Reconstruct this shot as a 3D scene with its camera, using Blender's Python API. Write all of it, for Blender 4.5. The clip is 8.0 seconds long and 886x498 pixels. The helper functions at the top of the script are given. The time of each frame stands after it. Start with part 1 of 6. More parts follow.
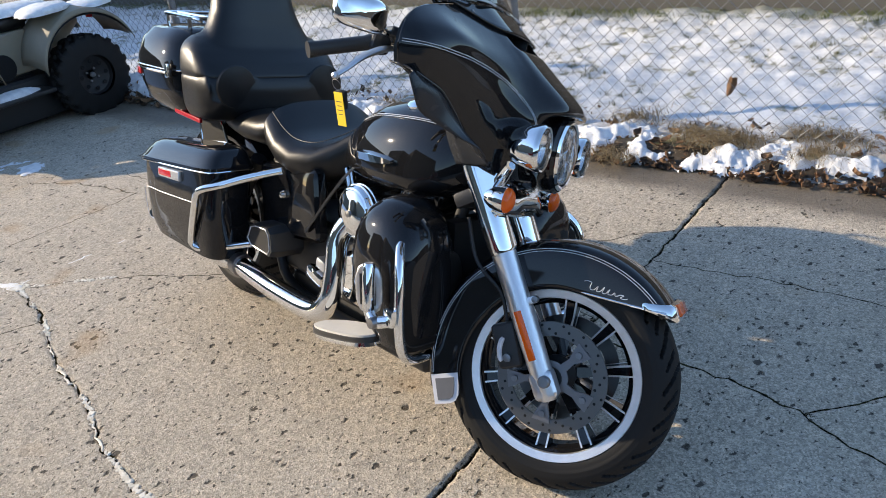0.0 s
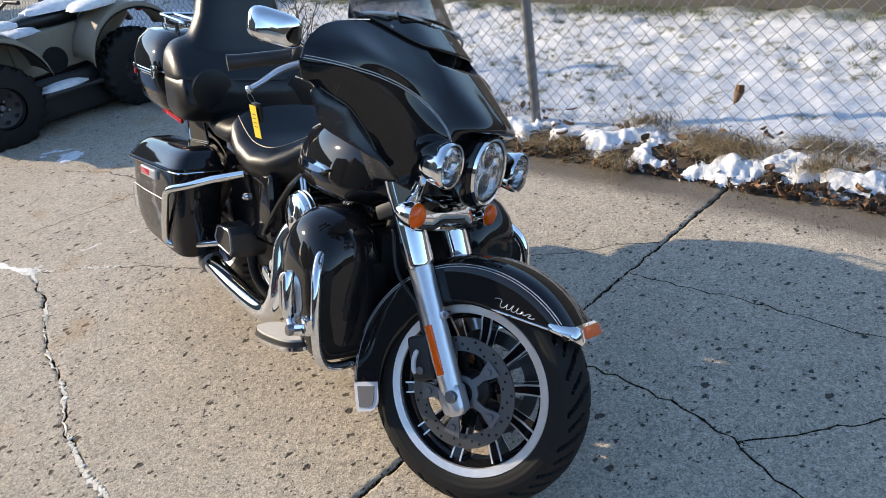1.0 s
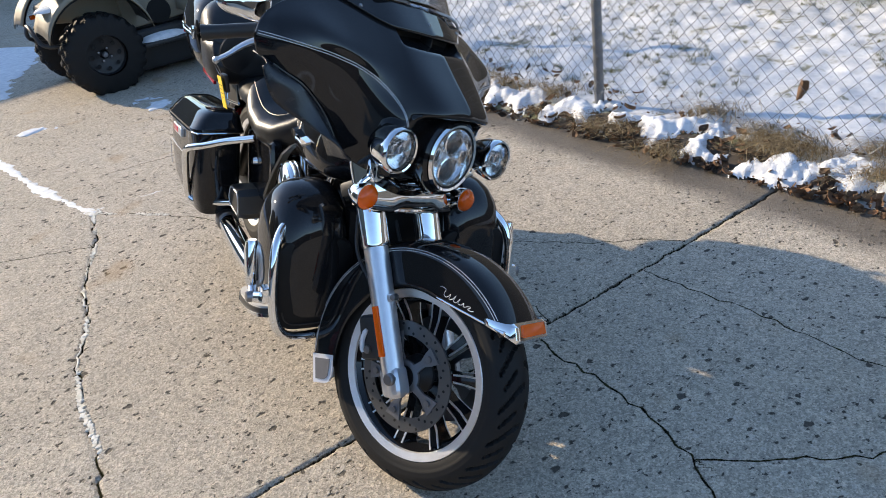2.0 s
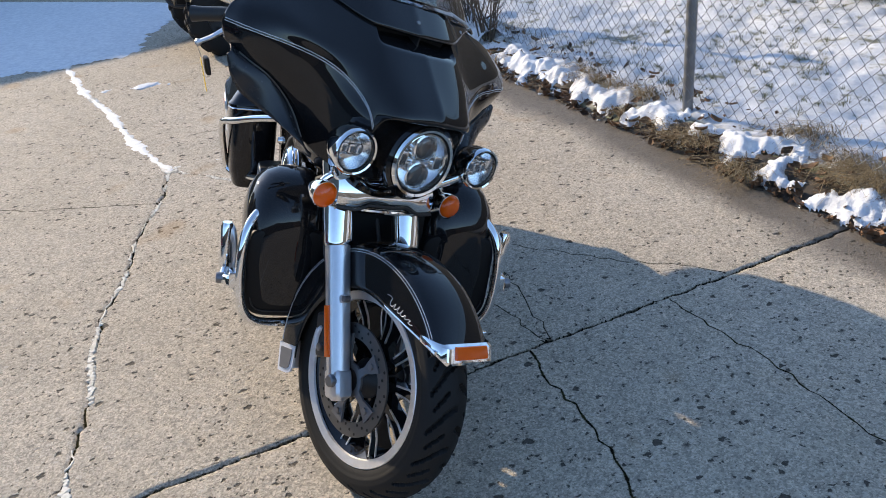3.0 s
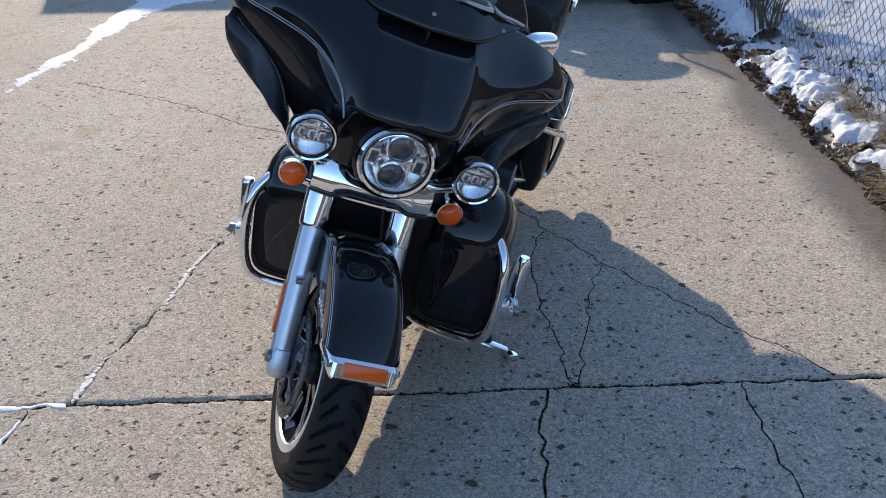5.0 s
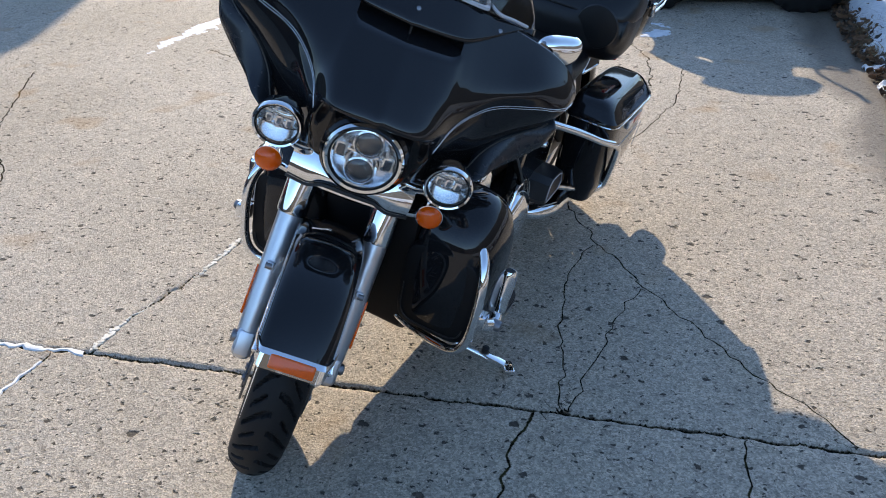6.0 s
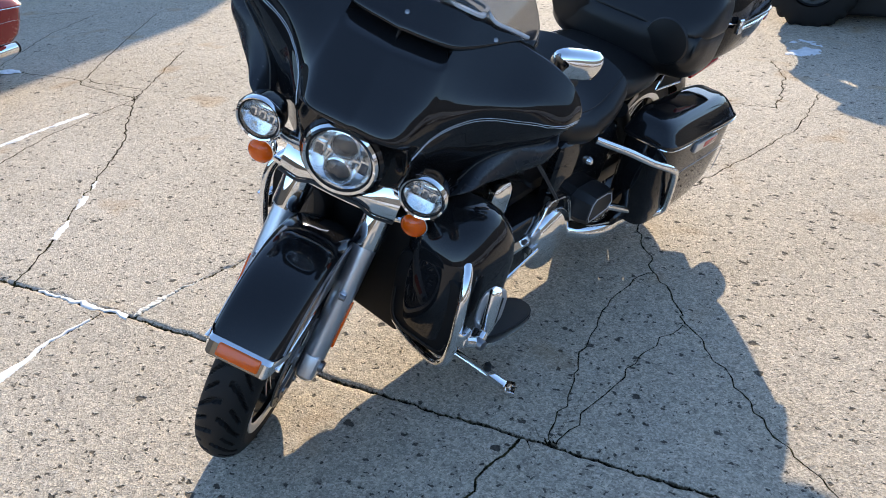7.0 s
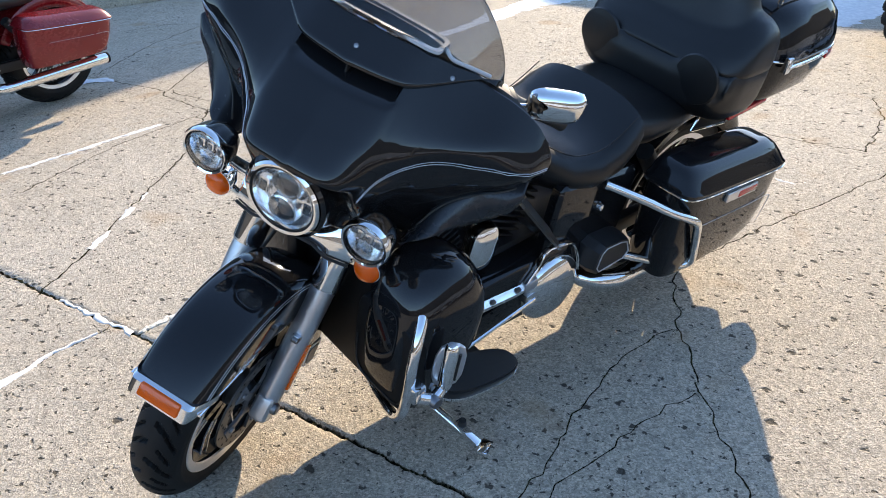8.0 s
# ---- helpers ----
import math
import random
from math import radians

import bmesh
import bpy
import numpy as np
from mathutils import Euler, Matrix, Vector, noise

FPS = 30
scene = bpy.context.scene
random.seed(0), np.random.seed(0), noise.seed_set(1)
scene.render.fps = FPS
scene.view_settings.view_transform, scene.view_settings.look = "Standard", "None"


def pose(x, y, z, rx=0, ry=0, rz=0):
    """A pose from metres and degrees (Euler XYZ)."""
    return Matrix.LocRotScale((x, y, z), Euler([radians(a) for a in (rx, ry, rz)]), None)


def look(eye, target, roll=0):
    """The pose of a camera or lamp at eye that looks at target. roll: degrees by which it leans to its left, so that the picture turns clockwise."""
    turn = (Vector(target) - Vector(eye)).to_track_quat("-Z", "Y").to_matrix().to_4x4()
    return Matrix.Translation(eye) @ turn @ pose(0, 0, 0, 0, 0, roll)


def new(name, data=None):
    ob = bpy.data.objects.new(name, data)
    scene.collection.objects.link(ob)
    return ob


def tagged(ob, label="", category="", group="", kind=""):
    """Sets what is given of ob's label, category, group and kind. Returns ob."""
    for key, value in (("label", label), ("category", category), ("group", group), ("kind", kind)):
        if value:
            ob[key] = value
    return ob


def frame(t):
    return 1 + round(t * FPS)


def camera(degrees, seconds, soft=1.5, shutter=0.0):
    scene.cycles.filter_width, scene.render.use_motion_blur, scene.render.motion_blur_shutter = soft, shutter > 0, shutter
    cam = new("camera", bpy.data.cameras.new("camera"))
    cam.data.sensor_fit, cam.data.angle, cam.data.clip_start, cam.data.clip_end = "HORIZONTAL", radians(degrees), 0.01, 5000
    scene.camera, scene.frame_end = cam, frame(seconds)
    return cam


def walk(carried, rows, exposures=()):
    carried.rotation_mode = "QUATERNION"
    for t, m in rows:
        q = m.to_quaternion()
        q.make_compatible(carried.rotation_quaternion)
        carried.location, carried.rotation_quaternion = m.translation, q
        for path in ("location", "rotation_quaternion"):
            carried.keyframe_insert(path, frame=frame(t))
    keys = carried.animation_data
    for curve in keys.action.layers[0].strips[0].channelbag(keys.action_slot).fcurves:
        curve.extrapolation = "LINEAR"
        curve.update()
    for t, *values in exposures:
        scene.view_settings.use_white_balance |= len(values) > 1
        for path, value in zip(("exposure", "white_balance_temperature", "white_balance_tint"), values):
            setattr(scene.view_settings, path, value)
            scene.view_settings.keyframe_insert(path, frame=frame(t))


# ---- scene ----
cam = camera(56.1, 8.0, soft=0.95)
METRES, EYE, TILT, LEAN, TURN = 3.472, 1.543, 0.0, 0.0, 0.0
ROWS = [
    (0.0, 0.0, 0.0, 0.0, -3.57, -26.75, 7.11),
    (0.5, 0.0489, 0.005, 0.0047, -0.47, -26.57, 7.38),
    (1.0, 0.1186, 0.0017, 0.0028, 2.46, -26.76, 7.75),
    (1.5, 0.1769, 0.0064, 0.0004, 7.18, -27.56, 7.45),
    (3.0, 0.3494, 0.0943, -0.0054, 24.59, -28.12, 5.42),
    (3.5, 0.3872, 0.1337, -0.009, 31.57, -28.48, 4.31),
    (4.0, 0.4183, 0.1861, -0.0099, 37.88, -28.59, 3.39),
    (4.5, 0.4618, 0.2392, -0.0113, 44.64, -28.58, 3.74),
    (5.0, 0.5108, 0.2883, -0.012, 51.61, -28.87, 3.26),
    (6.5, 0.5718, 0.4762, -0.0225, 71.73, -28.89, 2.41),
    (7.0, 0.5828, 0.5365, -0.0241, 78.31, -28.56, 2.43),
    (7.5, 0.5686, 0.5932, -0.0275, 82.56, -27.49, 2.24),
    (8.0, 0.551, 0.6472, -0.028, 87.42, -27.15, 2.97),
]
walk(cam, [(t, pose(0, 0, EYE, TILT, LEAN, TURN) @ pose(METRES * x, METRES * y, METRES * z, 90 + pitch, roll, yaw)) for t, x, y, z, yaw, pitch, roll in ROWS], exposures=[(0.0, 1.29, 7380, 11), (1.5, 1.31, 7330, 11), (3.0, 1.23, 7200, 12), (4.0, 1.08, 6830, 13), (5.0, 1.08, 6840, 13), (6.5, 1.48, 7080, 11), (8.0, 1.72, 7340, 11)])

# ---- world, sun, exposure ----
SUN_ELEV, SUN_HEAD = 22.6, 161.0   # height over the horizon; where the sun stands, counter-clockwise from +x
sky_world = bpy.data.worlds.new("sky")
scene.world = sky_world
sky_world.use_nodes = True
wt = sky_world.node_tree
sky = wt.nodes.new("ShaderNodeTexSky")
sky.sky_type, sky.sun_disc = "NISHITA", False
sky.sun_elevation, sky.sun_rotation = radians(SUN_ELEV), radians(90 - SUN_HEAD)
sky.air_density, sky.dust_density, sky.ozone_density = 1.0, 0.3, 4.0
wt.links.new(sky.outputs[0], wt.nodes["Background"].inputs[0])
wt.nodes["Background"].inputs[1].default_value = 0.15
sun = new("sun", bpy.data.lights.new("sun", "SUN"))
sun.data.energy, sun.data.angle, sun.data.color = 2.68, radians(0.53), (1.0, 0.885, 0.72)
sh, se = radians(SUN_HEAD), radians(SUN_ELEV)
sun.matrix_world = look((6 * math.cos(sh) * math.cos(se), 6 * math.sin(sh) * math.cos(se), 6 * math.sin(se)), (0, 0, 0))
scene.view_settings.exposure = 0.0

# ---- materials ----
class Nodes:
    """Short hand for building a node material."""
    def __init__(self, name):
        self.m = bpy.data.materials.new(name)
        self.m.use_nodes = True
        self.t = self.m.node_tree
        self.b = self.t.nodes["Principled BSDF"]
        self.pos = self.t.nodes.new("ShaderNodeNewGeometry").outputs["Position"]
        self.obj = self.t.nodes.new("ShaderNodeTexCoord").outputs["Object"]

    def put(self, key, value):
        s = self.b.inputs[key]
        if hasattr(value, "links"):
            self.t.links.new(value, s)
        else:
            s.default_value = value
        return self

    def node(self, kind, **sockets):
        n = self.t.nodes.new(kind)
        for k, v in sockets.items():
            self.wire(n.inputs[k.replace("_", " ")], v)
        return n

    def wire(self, s, v):
        if hasattr(v, "links"):
            self.t.links.new(v, s)
        else:
            s.default_value = v

    def noise(self, scale, detail=4.0, rough=0.55, at=None, stretch=None):
        v = at or self.obj
        if stretch:
            mp = self.t.nodes.new("ShaderNodeMapping")
            self.t.links.new(v, mp.inputs["Vector"])
            mp.inputs["Scale"].default_value = stretch
            v = mp.outputs[0]
        n = self.t.nodes.new("ShaderNodeTexNoise")
        self.t.links.new(v, n.inputs["Vector"])
        n.inputs["Scale"].default_value, n.inputs["Detail"].default_value, n.inputs["Roughness"].default_value = scale, detail, rough
        return n.outputs["Fac"]

    def cells(self, scale, at=None, stretch=None, feature="F1", rot=0.0):
        v = at or self.obj
        if stretch:
            mp = self.t.nodes.new("ShaderNodeMapping")
            self.t.links.new(v, mp.inputs["Vector"])
            mp.inputs["Scale"].default_value = stretch
            mp.vector_type = "TEXTURE"
            mp.inputs["Rotation"].default_value = (0, 0, rot)
            v = mp.outputs[0]
        n = self.t.nodes.new("ShaderNodeTexVoronoi")
        n.feature = feature
        self.t.links.new(v, n.inputs["Vector"])
        n.inputs["Scale"].default_value = scale
        return n

    def ramp(self, fac, *stops):
        n = self.t.nodes.new("ShaderNodeValToRGB")
        self.t.links.new(fac, n.inputs[0])
        e = n.color_ramp.elements
        while len(e) < len(stops):
            e.new(0.5)
        for k, (p, c) in zip(e, stops):
            k.position = p
            k.color = (c, c, c, 1) if not isinstance(c, tuple) else (*c, 1)
        return n.outputs["Color"]

    def mix(self, fac, a, b, blend="MIX"):
        n = self.t.nodes.new("ShaderNodeMix")
        n.data_type, n.blend_type = "RGBA", blend
        for s, v in ((n.inputs["Factor"], fac), (n.inputs["A"], a), (n.inputs["B"], b)):
            if isinstance(v, tuple) and len(v) == 3:
                v = (*v, 1)
            self.wire(s, v)
        return n.outputs["Result"]

    def math(self, op, a, b=0.5):
        n = self.t.nodes.new("ShaderNodeMath")
        n.operation = op
        self.wire(n.inputs[0], a), self.wire(n.inputs[1], b)
        return n.outputs[0]

    def bump(self, height, strength=0.3, distance=0.002, under=None):
        n = self.t.nodes.new("ShaderNodeBump")
        n.inputs["Strength"].default_value, n.inputs["Distance"].default_value = strength, distance
        self.t.links.new(height, n.inputs["Height"])
        if under:
            self.t.links.new(under, n.inputs["Normal"])
        self.t.links.new(n.outputs[0], self.b.inputs["Normal"])
        return n.outputs[0]

    def attr(self, name):
        n = self.t.nodes.new("ShaderNodeAttribute")
        n.attribute_name = name
        return n.outputs["Fac"]


def simple(name, colour, rough, metal=0.0, coat=0.0, grain=60.0, vary=0.15, bump=0.0, wear=0.12):
    """A material with slight variation of colour and gloss at two scales."""
    n = Nodes(name)
    big, fine = n.noise(7.0), n.noise(grain, 3.0)
    dark = tuple(c * (1 - vary) for c in colour)
    n.put("Base Color", n.mix(n.math("MULTIPLY", n.math("ADD", big, fine), 0.5), dark, tuple(min(1, c * (1 + vary)) for c in colour)))
    r = n.node("ShaderNodeMapRange", Value=n.math("MULTIPLY", n.math("ADD", big, fine), 0.5))
    r.inputs["To Min"].default_value, r.inputs["To Max"].default_value = max(0.0, rough - wear * rough), min(1.0, rough + wear)
    n.put("Roughness", r.outputs[0]).put("Metallic", metal).put("Coat Weight", coat)
    n.b.inputs["Coat Roughness"].default_value = 0.03
    if bump:
        n.bump(fine, bump, 0.001)
    return n.m


GLOSS = simple("black_gloss_paint", (0.009, 0.009, 0.010), 0.03, coat=0.0, wear=0.02)
GLOSS.node_tree.nodes["Principled BSDF"].inputs["IOR"].default_value = 1.47
SATIN = simple("black_satin_plastic", (0.016, 0.016, 0.017), 0.42, bump=0.1)
VINYL = simple("black_vinyl", (0.006, 0.006, 0.0065), 0.33, grain=420.0, bump=0.35)
VINYL.node_tree.nodes["Principled BSDF"].inputs["Specular IOR Level"].default_value = 0.46
BRIGHT = simple("bright_reflector", (0.92, 0.93, 0.94), 0.10, metal=0.95, vary=0.05)
LENS_EYE = simple("dark_lens_eye", (0.035, 0.038, 0.042), 0.05, coat=1.0)
CHROME = simple("chrome", (0.86, 0.87, 0.88), 0.018, metal=1.0, wear=0.02)
ALU = simple("satin_aluminium", (0.66, 0.67, 0.70), 0.27, metal=0.9, bump=0.1)
STEEL = simple("brushed_steel", (0.24, 0.24, 0.25), 0.36, metal=1.0, grain=200.0)
DARKALU = simple("grey_cast_metal", (0.20, 0.20, 0.21), 0.45, metal=0.8, grain=300.0, bump=0.2)
MACHINED = simple("machined_rim", (0.86, 0.86, 0.87), 0.40, metal=1.0)
DISC = simple("dark_steel_disc", (0.15, 0.15, 0.15), 0.42, metal=1.0, grain=200.0)
DEFLECT = simple("dark_smoked_plastic", (0.018, 0.020, 0.024), 0.22, coat=0.0)
DEFLECT.node_tree.nodes["Principled BSDF"].inputs["IOR"].default_value = 1.45
RUBBER = simple("tyre_rubber", (0.010, 0.010, 0.010), 0.62, grain=260.0, bump=0.3, vary=0.35)
RUBBER.node_tree.nodes["Principled BSDF"].inputs["Specular IOR Level"].default_value = 0.28
MATT = simple("matt_black_plastic", (0.006, 0.006, 0.0065), 0.5, bump=0.1)
MATT.node_tree.nodes["Principled BSDF"].inputs["Specular IOR Level"].default_value = 0.22
HOLE = simple("dark_opening", (0.004, 0.004, 0.004), 0.8)
STRIPE = simple("silver_pinstripe", (0.62, 0.63, 0.66), 0.3, metal=0.4)
GREY = simple("grey_insert", (0.13, 0.13, 0.135), 0.5, bump=0.2)
SILVER = simple("silver_plastic", (0.66, 0.66, 0.68), 0.35)
AMBER = simple("amber_lens", (0.86, 0.105, 0.002), 0.14, coat=0.25, grain=25.0, vary=0.25)
REDLENS = simple("red_lens", (0.50, 0.018, 0.022), 0.16, coat=0.6, vary=0.25)
YELLOW = simple("yellow_paper_tag", (0.86, 0.55, 0.02), 0.6)
PALE = simple("pale_rubber_tread", (0.52, 0.50, 0.46), 0.55, bump=0.2)
TAN = simple("tan_plastic", (0.22, 0.19, 0.14), 0.5, bump=0.1, grain=30.0)
REDPAINT = simple("red_gloss_paint", (0.20, 0.006, 0.010), 0.22, metal=0.2, coat=0.5)
GALV = simple("galvanised_steel", (0.22, 0.225, 0.23), 0.5, metal=0.6, grain=90.0)
BARK = simple("grey_bark", (0.10, 0.08, 0.06), 0.9)
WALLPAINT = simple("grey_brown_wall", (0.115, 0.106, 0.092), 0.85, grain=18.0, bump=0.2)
# dark so that the glossy paintwork mirrors little from the unseen walls
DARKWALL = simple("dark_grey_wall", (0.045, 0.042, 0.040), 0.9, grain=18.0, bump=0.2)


def glass(name, colour, rough=0.0):
    n = Nodes(name)
    n.put("Base Color", (*colour, 1)).put("Roughness", rough).put("Transmission Weight", 1.0).put("IOR", 1.45)
    return n.m


def thin_lens(name):
    """A thin clear cover: see-through, with gloss that grows towards the rim."""
    n = Nodes(name)
    clear, shine, both = (n.t.nodes.new(k) for k in ("ShaderNodeBsdfTransparent", "ShaderNodeBsdfGlossy", "ShaderNodeMixShader"))
    rim = n.t.nodes.new("ShaderNodeLayerWeight")
    shine.inputs["Roughness"].default_value = 0.02
    gloss = n.math("ADD", n.math("MULTIPLY", n.math("POWER", rim.outputs["Facing"], 4.0), 0.6), 0.04)
    n.t.links.new(gloss, both.inputs[0])
    n.t.links.new(clear.outputs[0], both.inputs[1])
    n.t.links.new(shine.outputs[0], both.inputs[2])
    n.t.links.new(both.outputs[0], n.t.nodes["Material Output"].inputs["Surface"])
    return n.m


CLEAR = thin_lens("clear_lens")
# black plastic made lighter: the sun's glare is put into its colour
GLARE_BLACK = simple("sun_glare_black_plastic", (0.045, 0.044, 0.042), 0.30, bump=0.1)
# light grey carries the sunlight on the dash rim and edge
RIMGREY = simple("sunlit_grey_trim", (0.42, 0.43, 0.45), 0.35)
SMOKE = glass("smoked_screen", (0.26, 0.27, 0.29))


def concrete():
    n = Nodes("weathered_concrete")
    p = n.pos
    blot, mid, fine = n.noise(0.8, 6, 0.6, p), n.noise(11.0, 6, 0.65, p), n.noise(120.0, 4, 0.7, p)
    base = n.mix(n.ramp(blot, (0.32, 0.0), (0.68, 1.0)), (0.462, 0.393, 0.302), (0.560, 0.486, 0.390))
    base = n.mix(n.ramp(mid, (0.42, 0.0), (0.74, 0.45)), base, (0.335, 0.300, 0.250))
    # a coarse open skin
    skin = n.noise(62.0, 6, 0.72, p)
    base = n.mix(1.0, base, n.ramp(skin, (0.30, 0.80), (0.5, 1.0), (0.70, 1.14)), "MULTIPLY")
    # sand grains and a few small stones in the worn skin
    stones, grit = n.cells(210.0, p), n.cells(85.0, p)
    base = n.mix(1.0, base, n.ramp(stones.outputs["Color"], (0.10, 0.60), (0.50, 0.97), (0.95, 1.34)), "MULTIPLY")
    lump = n.cells(95.0, p)
    base = n.mix(1.0, base, n.ramp(lump.outputs["Color"], (0.15, 0.84), (0.55, 1.0), (0.9, 1.10)), "MULTIPLY")
    base = n.mix(n.ramp(grit.outputs["Color"], (0.86, 0.0), (0.90, 0.32)), base, (0.66, 0.60, 0.52))
    base = n.mix(n.ramp(grit.outputs["Color"], (0.09, 0.50), (0.13, 0.0)), base, (0.20, 0.172, 0.140))
    base = n.mix(n.ramp(fine, (0.32, 0.55), (0.43, 0.0)), base, (0.17, 0.148, 0.12))
    # worn hollows with ragged rims, drawn out a little along the float marks
    hollow = None
    for scale, share, seed in ((23.0, 0.62, 0.0), (38.0, 0.45, 3.7), (62.0, 0.30, 7.9)):
        at = n.node("ShaderNodeVectorMath", Vector=p)
        at.inputs[1].default_value = (seed, seed, 0)
        wob = n.t.nodes.new("ShaderNodeVectorMath")
        wob.operation = "MULTIPLY_ADD"
        nz = n.t.nodes.new("ShaderNodeTexNoise")
        n.t.links.new(p, nz.inputs["Vector"])
        nz.inputs["Scale"].default_value, nz.inputs["Detail"].default_value = 55.0, 5.0
        n.t.links.new(nz.outputs["Color"], wob.inputs[0])
        wob.inputs[1].default_value = (0.034, 0.034, 0.0)
        n.t.links.new(at.outputs[0], wob.inputs[2])
        pit = n.cells(scale, wob.outputs[0], (1.35, 1.0, 1.0), rot=0.86)
        sep = n.t.nodes.new("ShaderNodeSeparateColor")
        n.t.links.new(pit.outputs["Color"], sep.inputs[0])
        some = n.ramp(sep.outputs[0], (share, 0.0), (share + 0.02, 1.0))
        size = n.math("MULTIPLY", n.math("POWER", sep.outputs[1], 2.0), 0.18)
        h = n.ramp(n.math("SUBTRACT", pit.outputs["Distance"], size), (0.01, 1.0), (0.15, 0.0))
        h = n.math("MULTIPLY", h, some)
        hollow = n.math("MAXIMUM", hollow, h) if hollow else h
    hollow = n.math("MULTIPLY", hollow, n.ramp(n.noise(1.1, 3, 0.5, p), (0.34, 0.45), (0.52, 1.0)))
    # the shadow inside the hollows is painted in as near-black
    base = n.mix(n.ramp(hollow, (0.20, 0.0), (0.52, 0.90)), base, (0.050, 0.043, 0.035))
    # cracks: the signed way to the nearest one, in widths
    ratio = n.math("ABSOLUTE", n.attr("crack"))
    close = n.ramp(n.attr("close"), (0.35, 0.0), (0.65, 1.0))
    ragged = n.math("ADD", ratio, n.math("MULTIPLY", n.math("SUBTRACT", n.noise(48.0, 6, 0.75, p), 0.5), 2.6))
    split = n.math("MULTIPLY", n.ramp(ragged, (0.45, 1.0), (1.15, 0.0)), close)
    grime = n.math("MULTIPLY", n.ramp(ragged, (0.9, 0.65), (3.0, 0.0)), close)
    base = n.mix(grime, base, (0.22, 0.185, 0.125))
    crack_fill = n.mix(n.ramp(n.noise(30.0, 3, 0.6, p), (0.45, 0.0), (0.6, 1.0)), (0.012, 0.010, 0.007), (0.050, 0.045, 0.020))
    base = n.mix(split, base, crack_fill)
    base = n.mix(n.math("MULTIPLY", n.attr("damp"), 0.80), base, (0.095, 0.078, 0.060))
    rust = n.math("MULTIPLY", n.ramp(n.noise(3.1, 2, 0.4, p), (0.64, 0.0), (0.74, 1.0)), 0.40)
    base = n.mix(rust, base, (0.38, 0.23, 0.10))
    n.put("Base Color", base)
    n.put("Roughness", n.mix(n.attr("damp"), (0.85, 0.85, 0.85), (0.46, 0.46, 0.46)))
    n.put("Specular IOR Level", n.ramp(split, (0.05, 0.32), (0.45, 0.0)))
    h = n.math("ADD", n.math("MULTIPLY", fine, 0.6), n.math("ADD", n.math("MULTIPLY", stones.outputs["Distance"], 0.30), n.math("ADD", n.math("MULTIPLY", mid, 0.6), n.math("MULTIPLY", skin, 0.9))))
    n.bump(n.math("SUBTRACT", h, n.math("ADD", n.math("MULTIPLY", hollow, 1.7), n.math("MULTIPLY", split, 1.8))), 0.85, 0.006)
    return n.m


def snow(name, melt, lo=(0.66, 0.68, 0.71), hi=(0.85, 0.86, 0.87), depth=0.012):
    """Old snow; where melt is high the grass below shows."""
    n = Nodes(name)
    p = n.pos
    a, b, c = n.noise(5.5, 6, 0.62, p), n.noise(26.0, 5, 0.6, p), n.noise(140.0, 3, 0.6, p)
    white = n.mix(n.ramp(b, (0.35, 0.0), (0.7, 1.0)), lo, hi)
    n.put("Roughness", 0.75).put("Subsurface Weight", 0.0)
    if melt:
        grass = n.mix(n.ramp(c, (0.35, 0.0), (0.65, 1.0)), (0.05, 0.06, 0.025), (0.20, 0.19, 0.10))
        bare = n.ramp(n.math("ADD", n.math("MULTIPLY", a, 0.6), n.math("ADD", n.math("MULTIPLY", b, 0.35), n.math("MULTIPLY", c, 0.12))), (0.575, 0.0), (0.65, 0.9))
        bare = n.math("MAXIMUM", bare, n.attr("bare"))
        white = n.mix(bare, white, grass)
    n.put("Base Color", white)
    n.bump(n.math("ADD", b, n.math("MULTIPLY", c, 0.6)), 0.6, depth)
    return n.m


CONCRETE = concrete()
SNOW = snow("melting_snow", False)
LAWN = snow("snowy_lawn", True, (0.54, 0.56, 0.59), (0.76, 0.77, 0.785))
GRIT_SNOW = snow("gritty_snow", False, (0.60, 0.54, 0.43), (0.90, 0.86, 0.77), 0.004)
PACKED_SNOW = snow("packed_snow", False, (0.72, 0.71, 0.68), (0.88, 0.87, 0.84), 0.004)


def foliage(name, lo, hi, rough=0.8):
    n = Nodes(name)
    r = n.node("ShaderNodeNewGeometry").outputs["Random Per Island"]
    n.put("Base Color", n.mix(r, lo, hi)).put("Roughness", rough)
    return n.m


STRAW = foliage("dry_grass", (0.06, 0.042, 0.020), (0.44, 0.32, 0.17))
LEAF = foliage("dead_leaf", (0.035, 0.022, 0.014), (0.27, 0.145, 0.075))
SOIL = simple("wet_soil", (0.055, 0.042, 0.03), 0.8, bump=0.6, vary=0.4)

